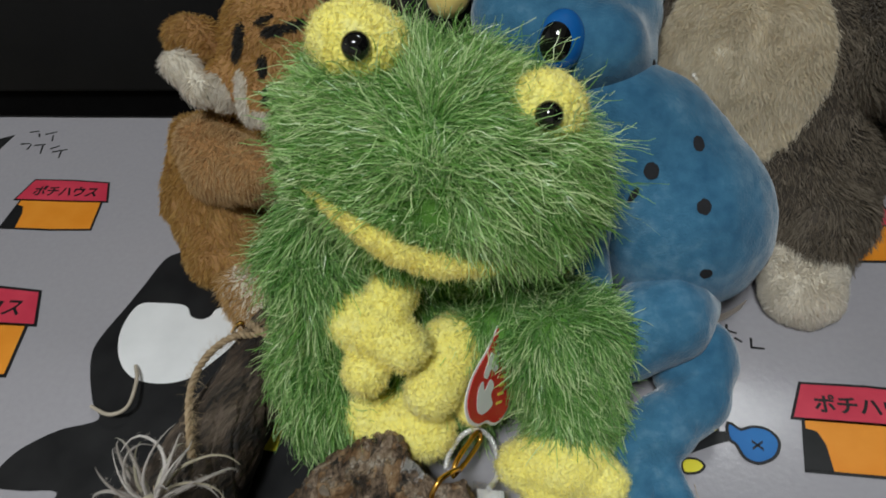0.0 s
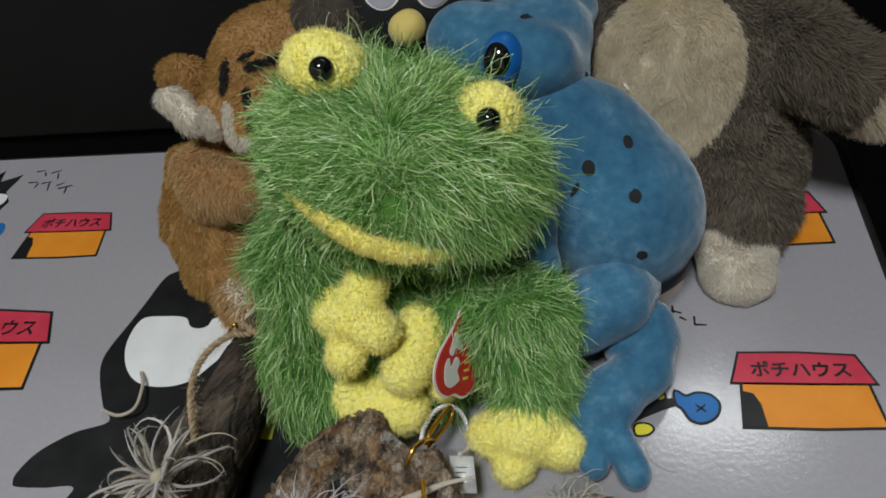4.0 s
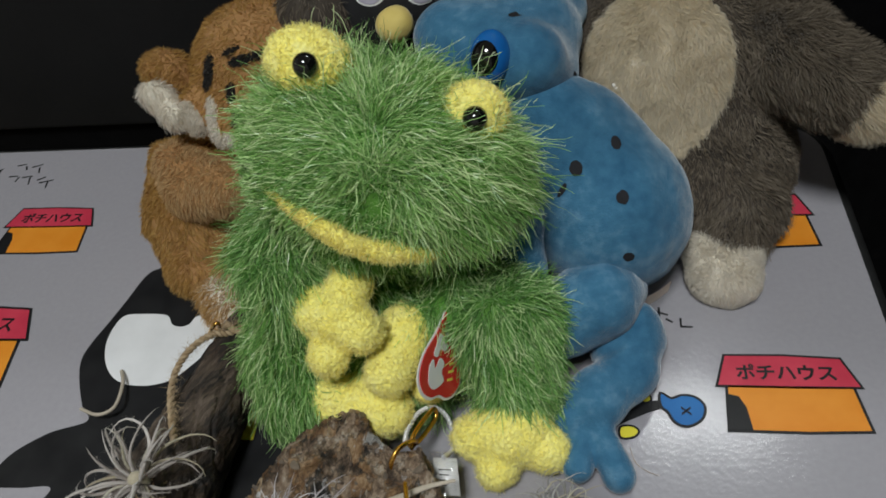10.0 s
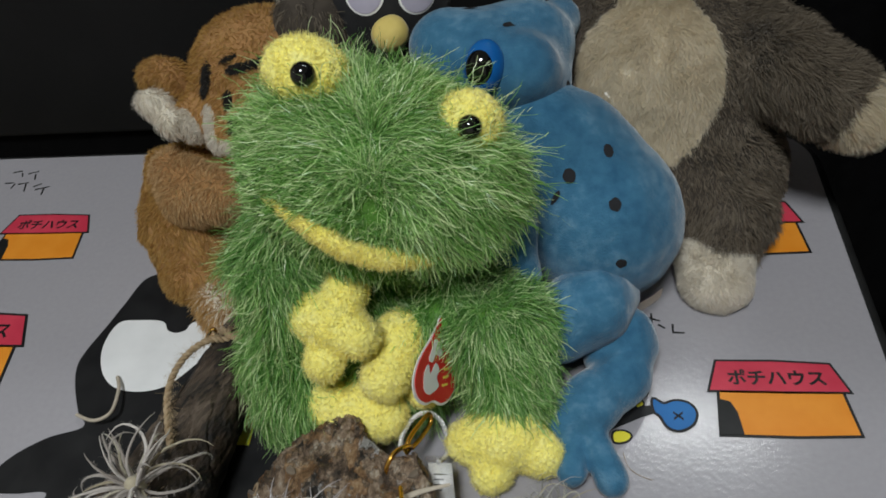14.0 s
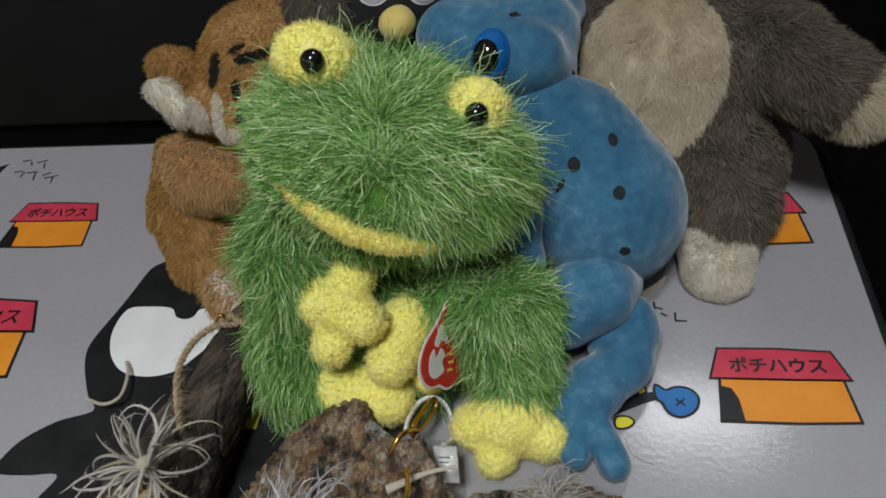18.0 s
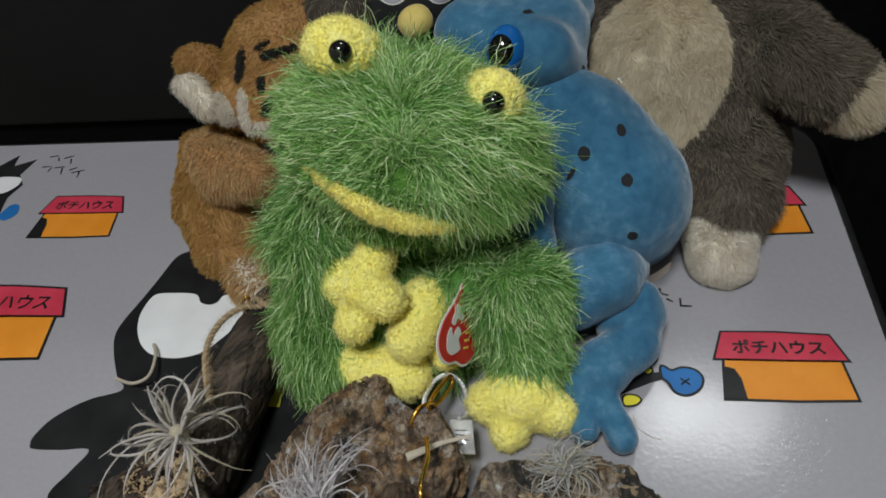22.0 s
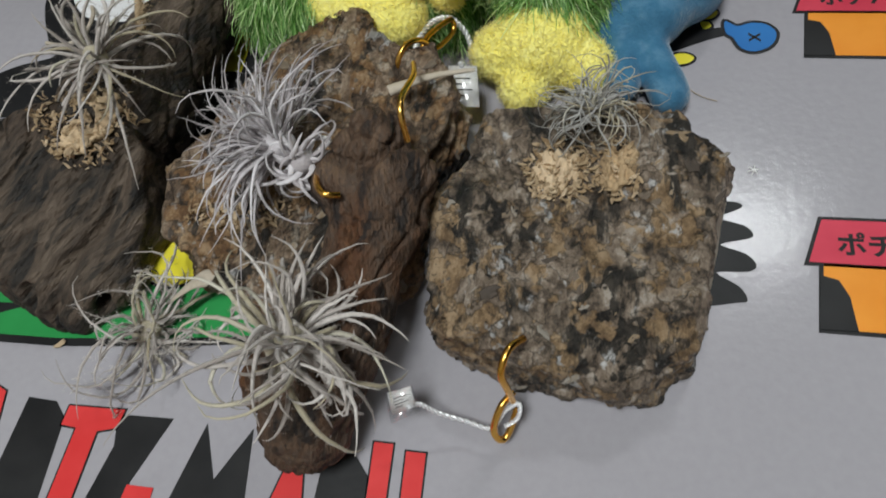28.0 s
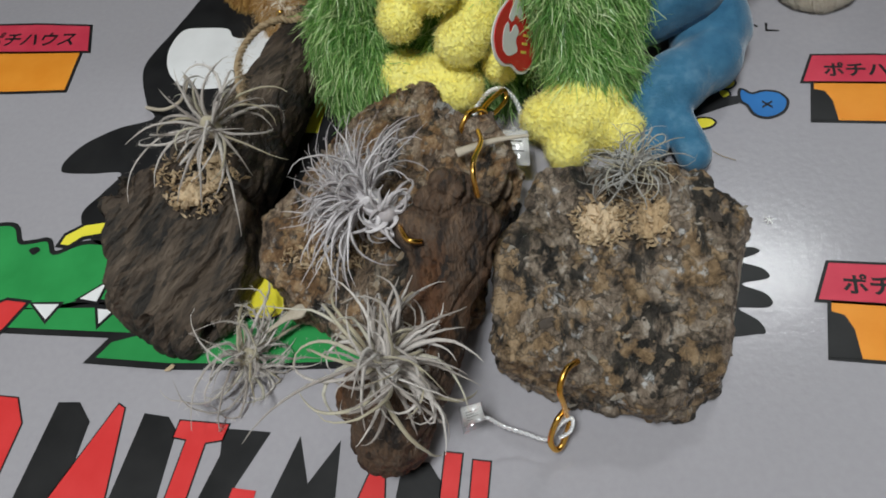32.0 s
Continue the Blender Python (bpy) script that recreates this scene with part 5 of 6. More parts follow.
furry("leg", limbs([(0.1967, 0.2077, 0.0426), (0.2078, 0.1853, 0.0249), (0.203, 0.1684, 0.0177)], [0.031, 0.0265, 0.02]), grey, M_GREY_CLOTH, [(M_GREY_FUR, 22000, None, "")], 0.012, 0.0025, 0.0066, (0.1, -0.2, -0.9))
furry("foot", [ball((0.1911, 0.1596, 0.0153), 0.0145), ball((0.2075, 0.1599, 0.0148), 0.0144), ball((0.1929, 0.1426, 0.0106), (0.0150, 0.0142, 0.0128)), ball((0.2032, 0.1394, 0.0110), (0.0141, 0.0134, 0.0127))], grey, M_CREAM_CLOTH, [(M_WHITE_FUR, 26000, None, "")], 0.012, 0.002, 0.0028, (0.0, -0.3, -0.7), label="cream furry foot")
chin = inside((0.158, 0.2291, 0.1536), 0.024)
furry("head", [ball((0.1722, 0.3047, 0.1523), 0.052), ball((0.163, 0.2559, 0.1452), (0.026, 0.024, 0.019))], grey, M_GREY_CLOTH, [(M_GREY_FUR, 9000, outside(chin), ""), (M_CREAM_FUR, 3500, chin, "cream muzzle")], 0.014, 0.003, 0.0066, (0.0, -0.3, -0.6))

tiger = thing("plush_tiger", (-0.1355, 0.1264, 0), "small tan plush tiger with black stripes and white cheeks", "plush toy")
T_HEAD = [ball((-0.0831, 0.2503, 0.0951), (0.0507, 0.0428, 0.0476)), ball((-0.0909, 0.2082, 0.0890), (0.0228, 0.0228, 0.0174)), ball((-0.1259, 0.2200, 0.0867), (0.0133, 0.0133, 0.0172))]
white = [inside((-0.1083, 0.1958, 0.0979), (0.0063, 0.0222, 0.0148), (0, -28, 0)), inside((-0.1264, 0.1993, 0.0913), (0.0076, 0.0227, 0.0151), (0, -15, 0)), inside((-0.0906, 0.1803, 0.0911), (0.0138, 0.0255, 0.0051), (0, 10, 0))]
dark = [inside((-0.1091, 0.2139, 0.1183), (0.0033, 0.0221, 0.0110), (0, 26, 0)), inside((-0.0936, 0.2000, 0.1121), (0.0036, 0.0181, 0.0047), (0, 0, 0)), inside((-0.0914, 0.2537, 0.1297), (0.0152, 0.0341, 0.0027), (0, -20, 0)), inside((-0.0803, 0.2308, 0.1273), (0.0125, 0.0331, 0.0022), (0, -8, 0)), inside((-0.0867, 0.1829, 0.1035), (0.0054, 0.0215, 0.0050), (0, 0, 0))]
furry("head", T_HEAD, tiger, M_TIGER_CLOTH, [(M_TIGER_FUR, 24000, outside(*white, *dark), ""), (M_WHITE_FUR, 5000, lambda q: np.any([t(q) for t in white], axis=0), "white cheek fur"), (M_STRIPE_FUR, 4000, lambda q: np.any([t(q) for t in dark], axis=0) & outside(*white)(q), "black stripes")], 0.012, 0.002, 0.0035, (-0.2, -0.1, -0.6))
furry("ear", [ball((-0.1503, 0.2408, 0.1077), (0.0165, 0.0102, 0.0133), (0, -20, 0)), ball((-0.1413, 0.2405, 0.1014), 0.0126)], tiger, M_TIGER_CLOTH, [(M_TIGER_FUR, 3500, None, "")], 0.006, 0.0015, 0.004, (-0.3, 0, -0.4))
furry("inner_ear", [ball((-0.1508, 0.2209, 0.0995), (0.0108, 0.0077, 0.0124), (0, -25, 0)), ball((-0.1396, 0.2123, 0.0922), 0.0085)], tiger, M_CREAM_CLOTH, [(M_WHITE_FUR, 2500, None, "")], 0.006, 0.0015, 0.005, (0.2, -0.3, -0.8), label="white inner ear")
furry("body", [ball((-0.1461, 0.2109, 0.0379), 0.030), ball((-0.1501, 0.1885, 0.0080), (0.0309, 0.0300, 0.0338)), ball((-0.1387, 0.1627, -0.0097), (0.029, 0.03, 0.03))], tiger, M_TIGER_CLOTH, [(M_TIGER_FUR, 26000, None, "")], 0.014, 0.0022, 0.004, (0.0, -0.1, -1))
claw = [inside((-0.1035, 0.1736, 0.0811), (0.0051, 0.03, 0.0018), (0, 15, 0)), inside((-0.0906, 0.1689, 0.0810), (0.0051, 0.03, 0.0018), (0, 25, 0))]
furry("paw", limbs([(-0.1501, 0.2055, 0.0541), (-0.1341, 0.1895, 0.0504), (-0.1083, 0.1818, 0.0545)], [0.017, 0.0195, 0.0175]), tiger, M_TIGER_CLOTH, [(M_PALE_TAN, 12000, outside(*claw), ""), (M_STRIPE_FUR, 700, lambda q: np.any([t(q) for t in claw], axis=0), "black stitches")], 0.008, 0.002, 0.0045, (0.1, -0.2, -0.9))
furry("arm", limbs([(-0.1668, 0.2193, 0.0499), (-0.1731, 0.1874, 0.0173)], [0.011, 0.0125]), tiger, M_TIGER_CLOTH, [(M_TIGER_FUR, 8000, None, "")], 0.008, 0.002, 0.005, (0.0, -0.1, -1))
furry("foot", [limb((-0.1207, 0.1384, -0.0037), (-0.1002, 0.1145, 0.0009), 0.017, 0.014)], tiger, M_CREAM_CLOTH, [(M_TIGER_FUR, 1800, None, ""), (M_PALE_TAN, 3200, None, "pale fluffy fur")], 0.008, 0.002, 0.006, (0.1, -0.3, -0.9), label="pale tan foot")

# black plush bird with a yellow beak
bird = thing("plush_bird", (0.018, 0.262, 0), "black plush bird with a yellow beak and pale eye patches", "plush toy")
K_HEAD = [ball((-0.0006, 0.2744, 0.1339), (0.042, 0.036, 0.038))]
kv, kf = skin(K_HEAD, 0.01, 0.0018)
k_head = part("head", (kv, kf), M_BLACK_PLUSH, bird)
kv, kf = skin([limb((0.018, 0.26, 0.03), (0.016, 0.258, 0.11), 0.032, 0.026)], 0.01, 0.003, 0.0006)
part("body", (kv, kf), M_BLACK_PLUSH, bird)
kv, kf = skin([ball((0.0095, 0.2304, 0.1363), (0.0112, 0.011, 0.0102))], 0.004, 0.0012)
part("beak", (rounded(kv, kf, 0.012, 0.0006, 5), kf), M_BEAK, bird, "yellow felt beak")
for at in ((-0.0047, 0.2495, 0.1532), (0.0246, 0.2526, 0.15)):
    eye_part = part("eye_rim", spot(K_HEAD, 0.01, at, 0.0128, 0.0145, 0, 0.0004, ragged=0.0), M_TAG_WHITE, bird, "white stitched rim")
    part("eye_patch", spot(K_HEAD, 0.01, at, 0.0113, 0.013, 0, 0.0009, ragged=0.0), M_LILAC, eye_part)

pale = thing("plush_animal", (-0.045, 0.262, 0), "grey fluffy plush animal, mostly hidden behind other toys", "plush toy")
furry("body", [limb((-0.045, 0.262, 0.03), (-0.043, 0.255, 0.13), 0.029, 0.026)], pale, M_GREY_CLOTH, [(M_GREY_FUR, 5000, None, "")], 0.01, 0.003, 0.007, (0, -0.1, -0.8))
furry("ear", [ball((-0.0463, 0.2583, 0.1397), (0.0147, 0.010, 0.0192))], pale, M_GREY_CLOTH, [(M_WHITE_FUR, 2200, None, ""), (M_GREY_FUR, 900, None, "")], 0.01, 0.002, 0.006, (0, -0.1, -0.8))

# ---- bark and driftwood ----
def roughen(v, f, plates, steps, cracks, grain, seed, stretch=(1, 1, 1)):
    """Torn layers like terraces, cracks that wander between them, and rough grain on all."""
    n = normals(v, f)
    q = v * np.array(stretch)
    q = q + 0.004 * np.stack([fbm(q / 0.012, 3, seed + k) for k in (40, 50, 60)], 1)
    a = fbm(q / plates, 4, seed) * 3.2
    low = np.floor(a)
    terrace = low + np.clip((a - low) * 5 - 4, 0, 1)
    crack = np.exp(-(vnoise(q / 0.013, seed + 9) / 0.07) ** 2) + 0.6 * np.exp(-(vnoise(q / 0.006, seed + 10) / 0.1) ** 2)
    h = steps * terrace - cracks * crack + grain * fbm(q / 0.005, 4, seed + 20)
    v = v + n * h[:, None]
    v[:, 2] = np.maximum(v[:, 2], 0.0006)
    return v


def flake_mesh(name, seed, bend):
    """A small irregular bent chip, about a unit across."""
    rng = np.random.default_rng(seed)
    k = 9
    ang = np.sort(rng.random(k)) * 0.5 + np.arange(k) * 2 * math.pi / k
    rad = rng.uniform(0.32, 0.6, k)
    bm = bmesh.new()
    top = [bm.verts.new((r * math.cos(a), 0.7 * r * math.sin(a), 0.07 + bend * (r * math.cos(a)) ** 2 + 0.05 * rng.random())) for r, a in zip(rad, ang)]
    low = [bm.verts.new((v.co.x * 1.12, v.co.y * 1.12, v.co.z - 0.09)) for v in top]
    mid = bm.verts.new((0, 0, 0.12))
    for i in range(k):
        j = (i + 1) % k
        bm.faces.new((top[i], top[j], mid))
        bm.faces.new((low[i], low[j], top[j], top[i]))
    me = bpy.data.meshes.new(name)
    bm.to_mesh(me)
    bm.free()
    return me


CHIPS = [flake_mesh("bark_flake", 30 + k, 0.1) for k in range(6)]
SHAVINGS = [flake_mesh("shaving", 60 + k, 0.9) for k in range(6)]
for me in SHAVINGS:
    me.materials.append(M_FLAKE)


def lay(meshes, name, mat, p, n, sizes, parent, lift=0.0, stand=0.25, thin=1.0):
    """Chips laid on a surface, each an object on a shared mesh."""
    for i in range(len(p)):
        me = meshes[i % len(meshes)]
        if not me.materials:
            me.materials.append(mat)
        ob = new(name, me)
        z = Vector(n[i] + stand * RNG.normal(size=3)).normalized()
        turn = z.to_track_quat("Z", "Y").to_matrix().to_4x4() @ Matrix.Rotation(RNG.random() * 6.28, 4, "Z")
        ob.matrix_basis = Matrix.Translation(Vector(p[i]) + lift * z - parent.location) @ turn @ Matrix.Diagonal((sizes[i], sizes[i] * thin * RNG.uniform(0.4, 1.0), sizes[i] * RNG.uniform(0.6, 1.1), 1))
        ob.parent = parent


def bark_piece(label, outline, low, high, soft, slope, mat, seed, chips, at):
    base = thing("bark_slab", at, label, "bark")
    v, f = skin([slab(grown(outline, -0.0012), low, high, soft, slope)], 0.004, 0.00085)
    v = v + normals(v, f) * (0.0022 * fbm(v / 0.03, 2, seed + 70))[:, None]
    v = roughen(v, f, 0.018, 0.0013, 0.0013, 0.0009, seed, (1.0, 0.6, 1.0))
    part("slab", (v, f), mat, base)
    p, n = scatter(v, f, chips * 3)
    keep = np.flatnonzero(n[:, 2] > 0.3)[:chips]
    meshes = [me.copy() for me in CHIPS]
    lay(meshes, "bark_flake", M_CHIP, p[keep], n[keep], RNG.uniform(0.0025, 0.0075, len(keep)), base, -0.0004, 0.12, 0.9)
    return base, v, f


R_OUT = [(0.0545, -0.0089), (0.0721, -0.0017), (0.0973, 0.003), (0.1195, -0.001), (0.1321, -0.0054), (0.136, -0.0119), (0.1463, -0.0159), (0.151, -0.03), (0.1468, -0.0472), (0.1399, -0.0806), (0.135, -0.1025), (0.1238, -0.1118), (0.1077, -0.1151), (0.0875, -0.113), (0.0572, -0.1074), (0.0453, -0.1009), (0.0424, -0.0705), (0.046, -0.0491)]
right_bark, rv, rf = bark_piece("thick slab of flaky grey-brown bark lying on the table", R_OUT, 0.0, 0.0325, 0.006, (-0.06, 0.0), M_BARK, 3, 90, (0.0951, -0.0491, 0))
s, t = np.meshgrid(np.linspace(0, 1, 40), np.linspace(0, 1, 10), indexing="ij")
face_v = np.stack([0.1462 - 0.0115 * s + 0.0052 * t, -0.029 - 0.062 * s, 0.0215 - 0.0195 * t], -1).reshape(-1, 3)
face_v = np.concatenate([face_v + 0.0004 * fbm(face_v / 0.004, 3, 8)[:, None], face_v - [0.004, 0, 0]])
a = (np.arange(39)[:, None] * 10 + np.arange(9)).ravel()
face_f = np.stack([a, a + 1, a + 11, a + 10], 1)
part("sawn_face", (face_v, np.concatenate([face_f, face_f[:, ::-1] + 400])), M_STALK, right_bark, "pale sawn side of the bark slab")
M_OUT = [(-0.0705, -0.0589), (-0.071, -0.0386), (-0.0569, -0.0187), (-0.0425, 0.0075), (-0.0275, 0.0245), (-0.0079, 0.0383), (0.0093, 0.0308), (0.0211, 0.0173), (0.0373, 0.0182), (0.0506, -0.009), (0.0481, -0.0207), (0.0391, -0.0417), (0.0372, -0.0715), (0.0086, -0.1032), (-0.0188, -0.0966), (-0.0401, -0.0863), (-0.0669, -0.0691)]
mid_bark, mv, mf = bark_piece("slab of warm brown flaky bark lying beside driftwood", M_OUT, 0.0, 0.036, 0.0045, (0.13, 0.12), M_BARK_WARM, 14, 100, (-0.0167, -0.0237, 0))


def grooved(v, f, seed, stretch, deep, grain=25):
    """Weathered wood: long grooves along the grain, lumps and fine fibre."""
    n = normals(v, f)
    turn = np.array(pose(0, 0, 0, 0, 0, grain).to_3x3())
    q = ((v + 0.0035 * np.stack([fbm(v / 0.03, 3, seed + k) for k in (40, 50, 60)], 1)) @ turn.T) * np.array(stretch)
    h = 0.002 * fbm(v / 0.02, 2, seed) + 0.0005 * fbm(q / 0.006, 3, seed + 3)
    for size, depth, wide in ((0.024, deep * 3.0, 0.07), (0.011, deep * 1.3, 0.08), (0.0045, deep * 0.6, 0.12), (0.002, deep * 0.3, 0.12)):
        g = vnoise(q / size, seed + int(size * 1e4))
        h = h - depth * np.exp(-(g / wide) ** 2)
    h = h + 0.0007 * fbm(q / 0.003, 3, seed + 9)
    v = v + n * h[:, None]
    v[:, 2] = np.maximum(v[:, 2], 0.0006)
    return v


def drift(label, prims, blend, step, mat, seed, stretch, at, deep=0.002, carve=()):
    base = thing("driftwood", at, label, "driftwood")
    v, f = skin(prims, blend, step, 0.0006, carve)
    v = grooved(v, f, seed, stretch, deep)
    part("trunk", (v, f), mat, base)
    return base, v, f


L_OUT = [(-0.136, -0.0466), (-0.1376, -0.0574), (-0.1337, -0.0595), (-0.1345, -0.0652), (-0.1326, -0.0726), (-0.1337, -0.0849), (-0.1283, -0.093), (-0.1203, -0.0936), (-0.1133, -0.1015), (-0.1039, -0.1047), (-0.0958, -0.1041), (-0.0917, -0.0991), (-0.0853, -0.0868), (-0.0786, -0.0769), (-0.0761, -0.0626), (-0.0741, -0.0459), (-0.0765, -0.0345), (-0.0911, -0.0265), (-0.1113, -0.0301), (-0.1246, -0.04)]
left_wood, lv2, lf2 = drift("dark weathered driftwood log with a narrow upper branch", [slab(L_OUT, 0.0, 0.0374, 0.005, (-0.5, 0.6)), ball((-0.1268, -0.0795, 0.0172), (0.016, 0.014, 0.012)), ball((-0.1018, -0.0172, 0.0202), 0.028), ball((-0.1038, -0.082, 0.0076), (0.028, 0.018, 0.017))], 0.007, 0.0009, M_DRIFT, 21, (1.2, 0.1, 0.4), (-0.1313, -0.0471, 0), 0.0010, [ball((-0.138, -0.0485, 0.06), (0.017, 0.0042, 0.010), (0, 0, 12)), ball((-0.1328, -0.0867, 0.0298), (0.005, 0.012, 0.006)), ball((-0.1125, -0.1014, 0.0219), (0.005, 0.01, 0.006)), ball((-0.0874, -0.0976, 0.0121), (0.004, 0.016, 0.006))])
bv2, bf2 = skin([limb((-0.1019, -0.0148, 0.0218), (-0.078, 0.0894, 0.0255), 0.028, 0.0155)], 0.01, 0.0011, 0.0006)
part("branch", (grooved(bv2, bf2, 27, (1.2, 0.1, 0.3), 0.001, -8), bf2), M_DRIFT, left_wood)
front_wood, fv2, ff2 = drift("knobbly brown driftwood piece leaning on bark", [limb((0.0243, -0.0485, 0.0505), (0.028, -0.0716, 0.0417), 0.0135, 0.015), limb((0.028, -0.0716, 0.0417), (0.0171, -0.1122, 0.0352), 0.014, 0.0145), limb((0.0171, -0.1122, 0.0352), (0.0094, -0.1358, 0.0215), 0.018, 0.0155), ball((0.0375, -0.053, 0.05), 0.0095), ball((0.014, -0.058, 0.05), 0.0105)], 0.007, 0.0009, M_DRIFT_BROWN, 33, (1.2, 0.3, 0.8), (0.0054, -0.0984, 0), 0.0010, [ball((0.0416, -0.0724, 0.0850), (0.006, 0.007, 0.007)), ball((0.022, -0.079, 0.057), (0.0035, 0.008, 0.005), (0, 0, 25))])
for place, size in (((0.0252, -0.0425, 0.0575), (0.0098, 0.0092, 0.0105)), ((0.0175, -0.0500, 0.0560), (0.009, 0.009, 0.009)), ((-0.0011, -0.1241, 0.0312), (0.011, 0.012, 0.012))):
    kv2, kf2 = skin([ball(place, size)], 0.005, 0.001, 0.0006)
    part("knob", (grooved(kv2, kf2, 37, (1, 0.6, 1), 0.0008), kf2), M_DRIFT_BROWN, front_wood)


# ---- air plants ----
def leaf(base, d0, toward, angle, length, width, wave=0.15, n=13):
    """A tapering leaf that starts along d0 and curls by an angle towards another direction."""
    s = np.linspace(0, 1, n)[:, None]
    e = unit(toward - d0 * (toward @ d0))
    a = angle * s ** 1.25
    tan = unit(np.cos(a) * d0 + np.sin(a) * e + wave * np.cumsum(RNG.normal(size=(n, 3)), 0) * 0.45)
    p = base + np.concatenate([np.zeros((1, 3)), np.cumsum(tan[:-1], 0)]) * length / (n - 1)
    p[:, 2] = np.maximum(p[:, 2], 0.0015)
    r = width * (1 - 0.9 * s[:, 0] ** 1.3) * np.where(s[:, 0] < 0.1, 0.9, 1)
    return tube(p, r, 5, 0.6)


def air_plant(label, at, axis, count, length, width, mat, spread=1.0, curl=1.2, heart=0.004, wave=0.2, tan_mat=None, drop=0.6, woolly=0.0):
    plant = thing("air_plant", at, label, "air plant")
    at, axis = np.array(at, float), unit(axis)
    side = unit(np.cross(axis, [0.3, 0.9, 0.1]))
    other = np.cross(axis, side)
    v, f = skin([ball(at, heart), ball(at + axis * heart, heart * 0.7)], 0.004, heart / 5)
    part("heart", (v, f), tan_mat or mat, plant)
    wool = []
    for i in range(count):
        a = i * 2.39996 + RNG.normal() * 0.3
        u = (i + 0.5) / count
        out = math.cos(a) * side + math.sin(a) * other
        d0 = unit(axis * (1.15 - u) + out * (0.35 + 0.9 * u * spread))
        toward = np.cross(axis, out) * RNG.choice([-1, 1]) * RNG.uniform(0.3, 1.3) - axis * 0.7 * RNG.random() + drop * DOWN * RNG.random() + 0.3 * RNG.normal(size=3)
        lv, lfaces = leaf(at + out * heart * 0.5 + axis * heart * (0.8 - u), d0, toward, curl * RNG.uniform(0.4, 1.3), length * RNG.uniform(0.6, 1.15) * (0.75 + 0.4 * u), width * RNG.uniform(0.8, 1.15), wave)
        part("leaf", (lv, lfaces), tan_mat if (tan_mat and RNG.random() < 0.25) else mat, plant)
        wool.append(lv[: int(0.75 * len(lv))])
    if woolly:
        p = np.repeat(np.concatenate(wool), 2, 0) + RNG.normal(size=(2 * sum(map(len, wool)), 3)) * 0.0004
        part("wool", fibres(p, RNG.normal(size=p.shape), woolly, 0.00016, 2, None, 0.3), mat, plant, "fine silvery leaf hairs")
    return plant


air_plant("silvery air plant with recurved leaves on dark driftwood", (-0.089, -0.016, 0.0633), (0.0, -0.1, 1), 44, 0.044, 0.0011, M_LEAF, 1.35, 2.6, 0.0045, 0.14, M_LEAF_TAN, 2.6, 0.0018)
air_plant("dense silver air plant with fine leaves on a bark slab", (-0.0110, -0.0460, 0.0545), (-0.85, 0.2, 0.3), 190, 0.041, 0.00085, M_LEAF_SILVER, 0.85, 2.1, 0.0062, 0.24, None, 0.6, 0.0011)
air_plant("small curly offset of the silver air plant", (-0.0015, -0.0520, 0.054), (0.3, -0.5, 0.5), 34, 0.019, 0.0015, M_LEAF_SILVER, 1.2, 3.4, 0.005, 0.2, None, 0.6)
air_plant("dried tangled grey air plant on bark", (0.0982, -0.0168, 0.04), (-0.1, 0.4, 0.8), 110, 0.034, 0.00055, M_LEAF_DARK, 1.0, 4.6, 0.003, 0.4, M_LEAF_TAN, 0.5)
air_plant("loose air plant with spidery grey leaves on the table", (-0.0691, -0.1028, 0.0069), (0.6, -0.05, 0.3), 50, 0.047, 0.0009, M_LEAF, 1.3, 3.0, 0.005, 0.34, M_LEAF_TAN, 0.5, 0.0022)
air_plant("large grey-green air plant on a driftwood piece", (0.0106, -0.1216, 0.0573), (0.6, 0.3, 0.6), 110, 0.044, 0.0012, M_LEAF, 1.0, 3.2, 0.006, 0.22, M_LEAF_TAN, 1.1, 0.0013)

stalk = thing("dry_stalk", (0.0237, -0.0146, 0.0475), "pale dry stalk lying across bark", "stalk")
part("stem", tube(spline([(0.0233, -0.0166, 0.0499), (0.0298, -0.0135, 0.0503), (0.0403, -0.0076, 0.0489), (0.0535, -0.0026, 0.0464)], 6), np.linspace(0.0026, 0.0008, 19), 8, 0.7), M_STALK, stalk)
husk = thing("dry_stalk", (-0.0448, -0.0848, 0.0215), "pale dry leaf husk beside an air plant", "stalk")
part("blade", tube(spline([(-0.0387, -0.0828, 0.0212), (-0.0475, -0.0869, 0.0197), (-0.0588, -0.0933, 0.0137)], 6), np.array([0.0005, 0.002, 0.0035, 0.004, 0.0038, 0.003, 0.0024, 0.002, 0.0016, 0.0013, 0.001, 0.0008, 0.0005]), 8, 0.3), M_STALK, husk)
bit = thing("dry_stalk", (-0.1333, 0.0507, 0.0439), "short dry air plant stem with a pale tip", "stalk")
part("stem", tube(spline([(-0.1669, 0.0782, 0.002), (-0.1597, 0.0672, 0.006), (-0.1557, 0.0498, 0.01), (-0.1656, 0.0451, 0.008), (-0.1819, 0.0512, 0.003)], 6), 0.0011, 6), M_STALK, bit)


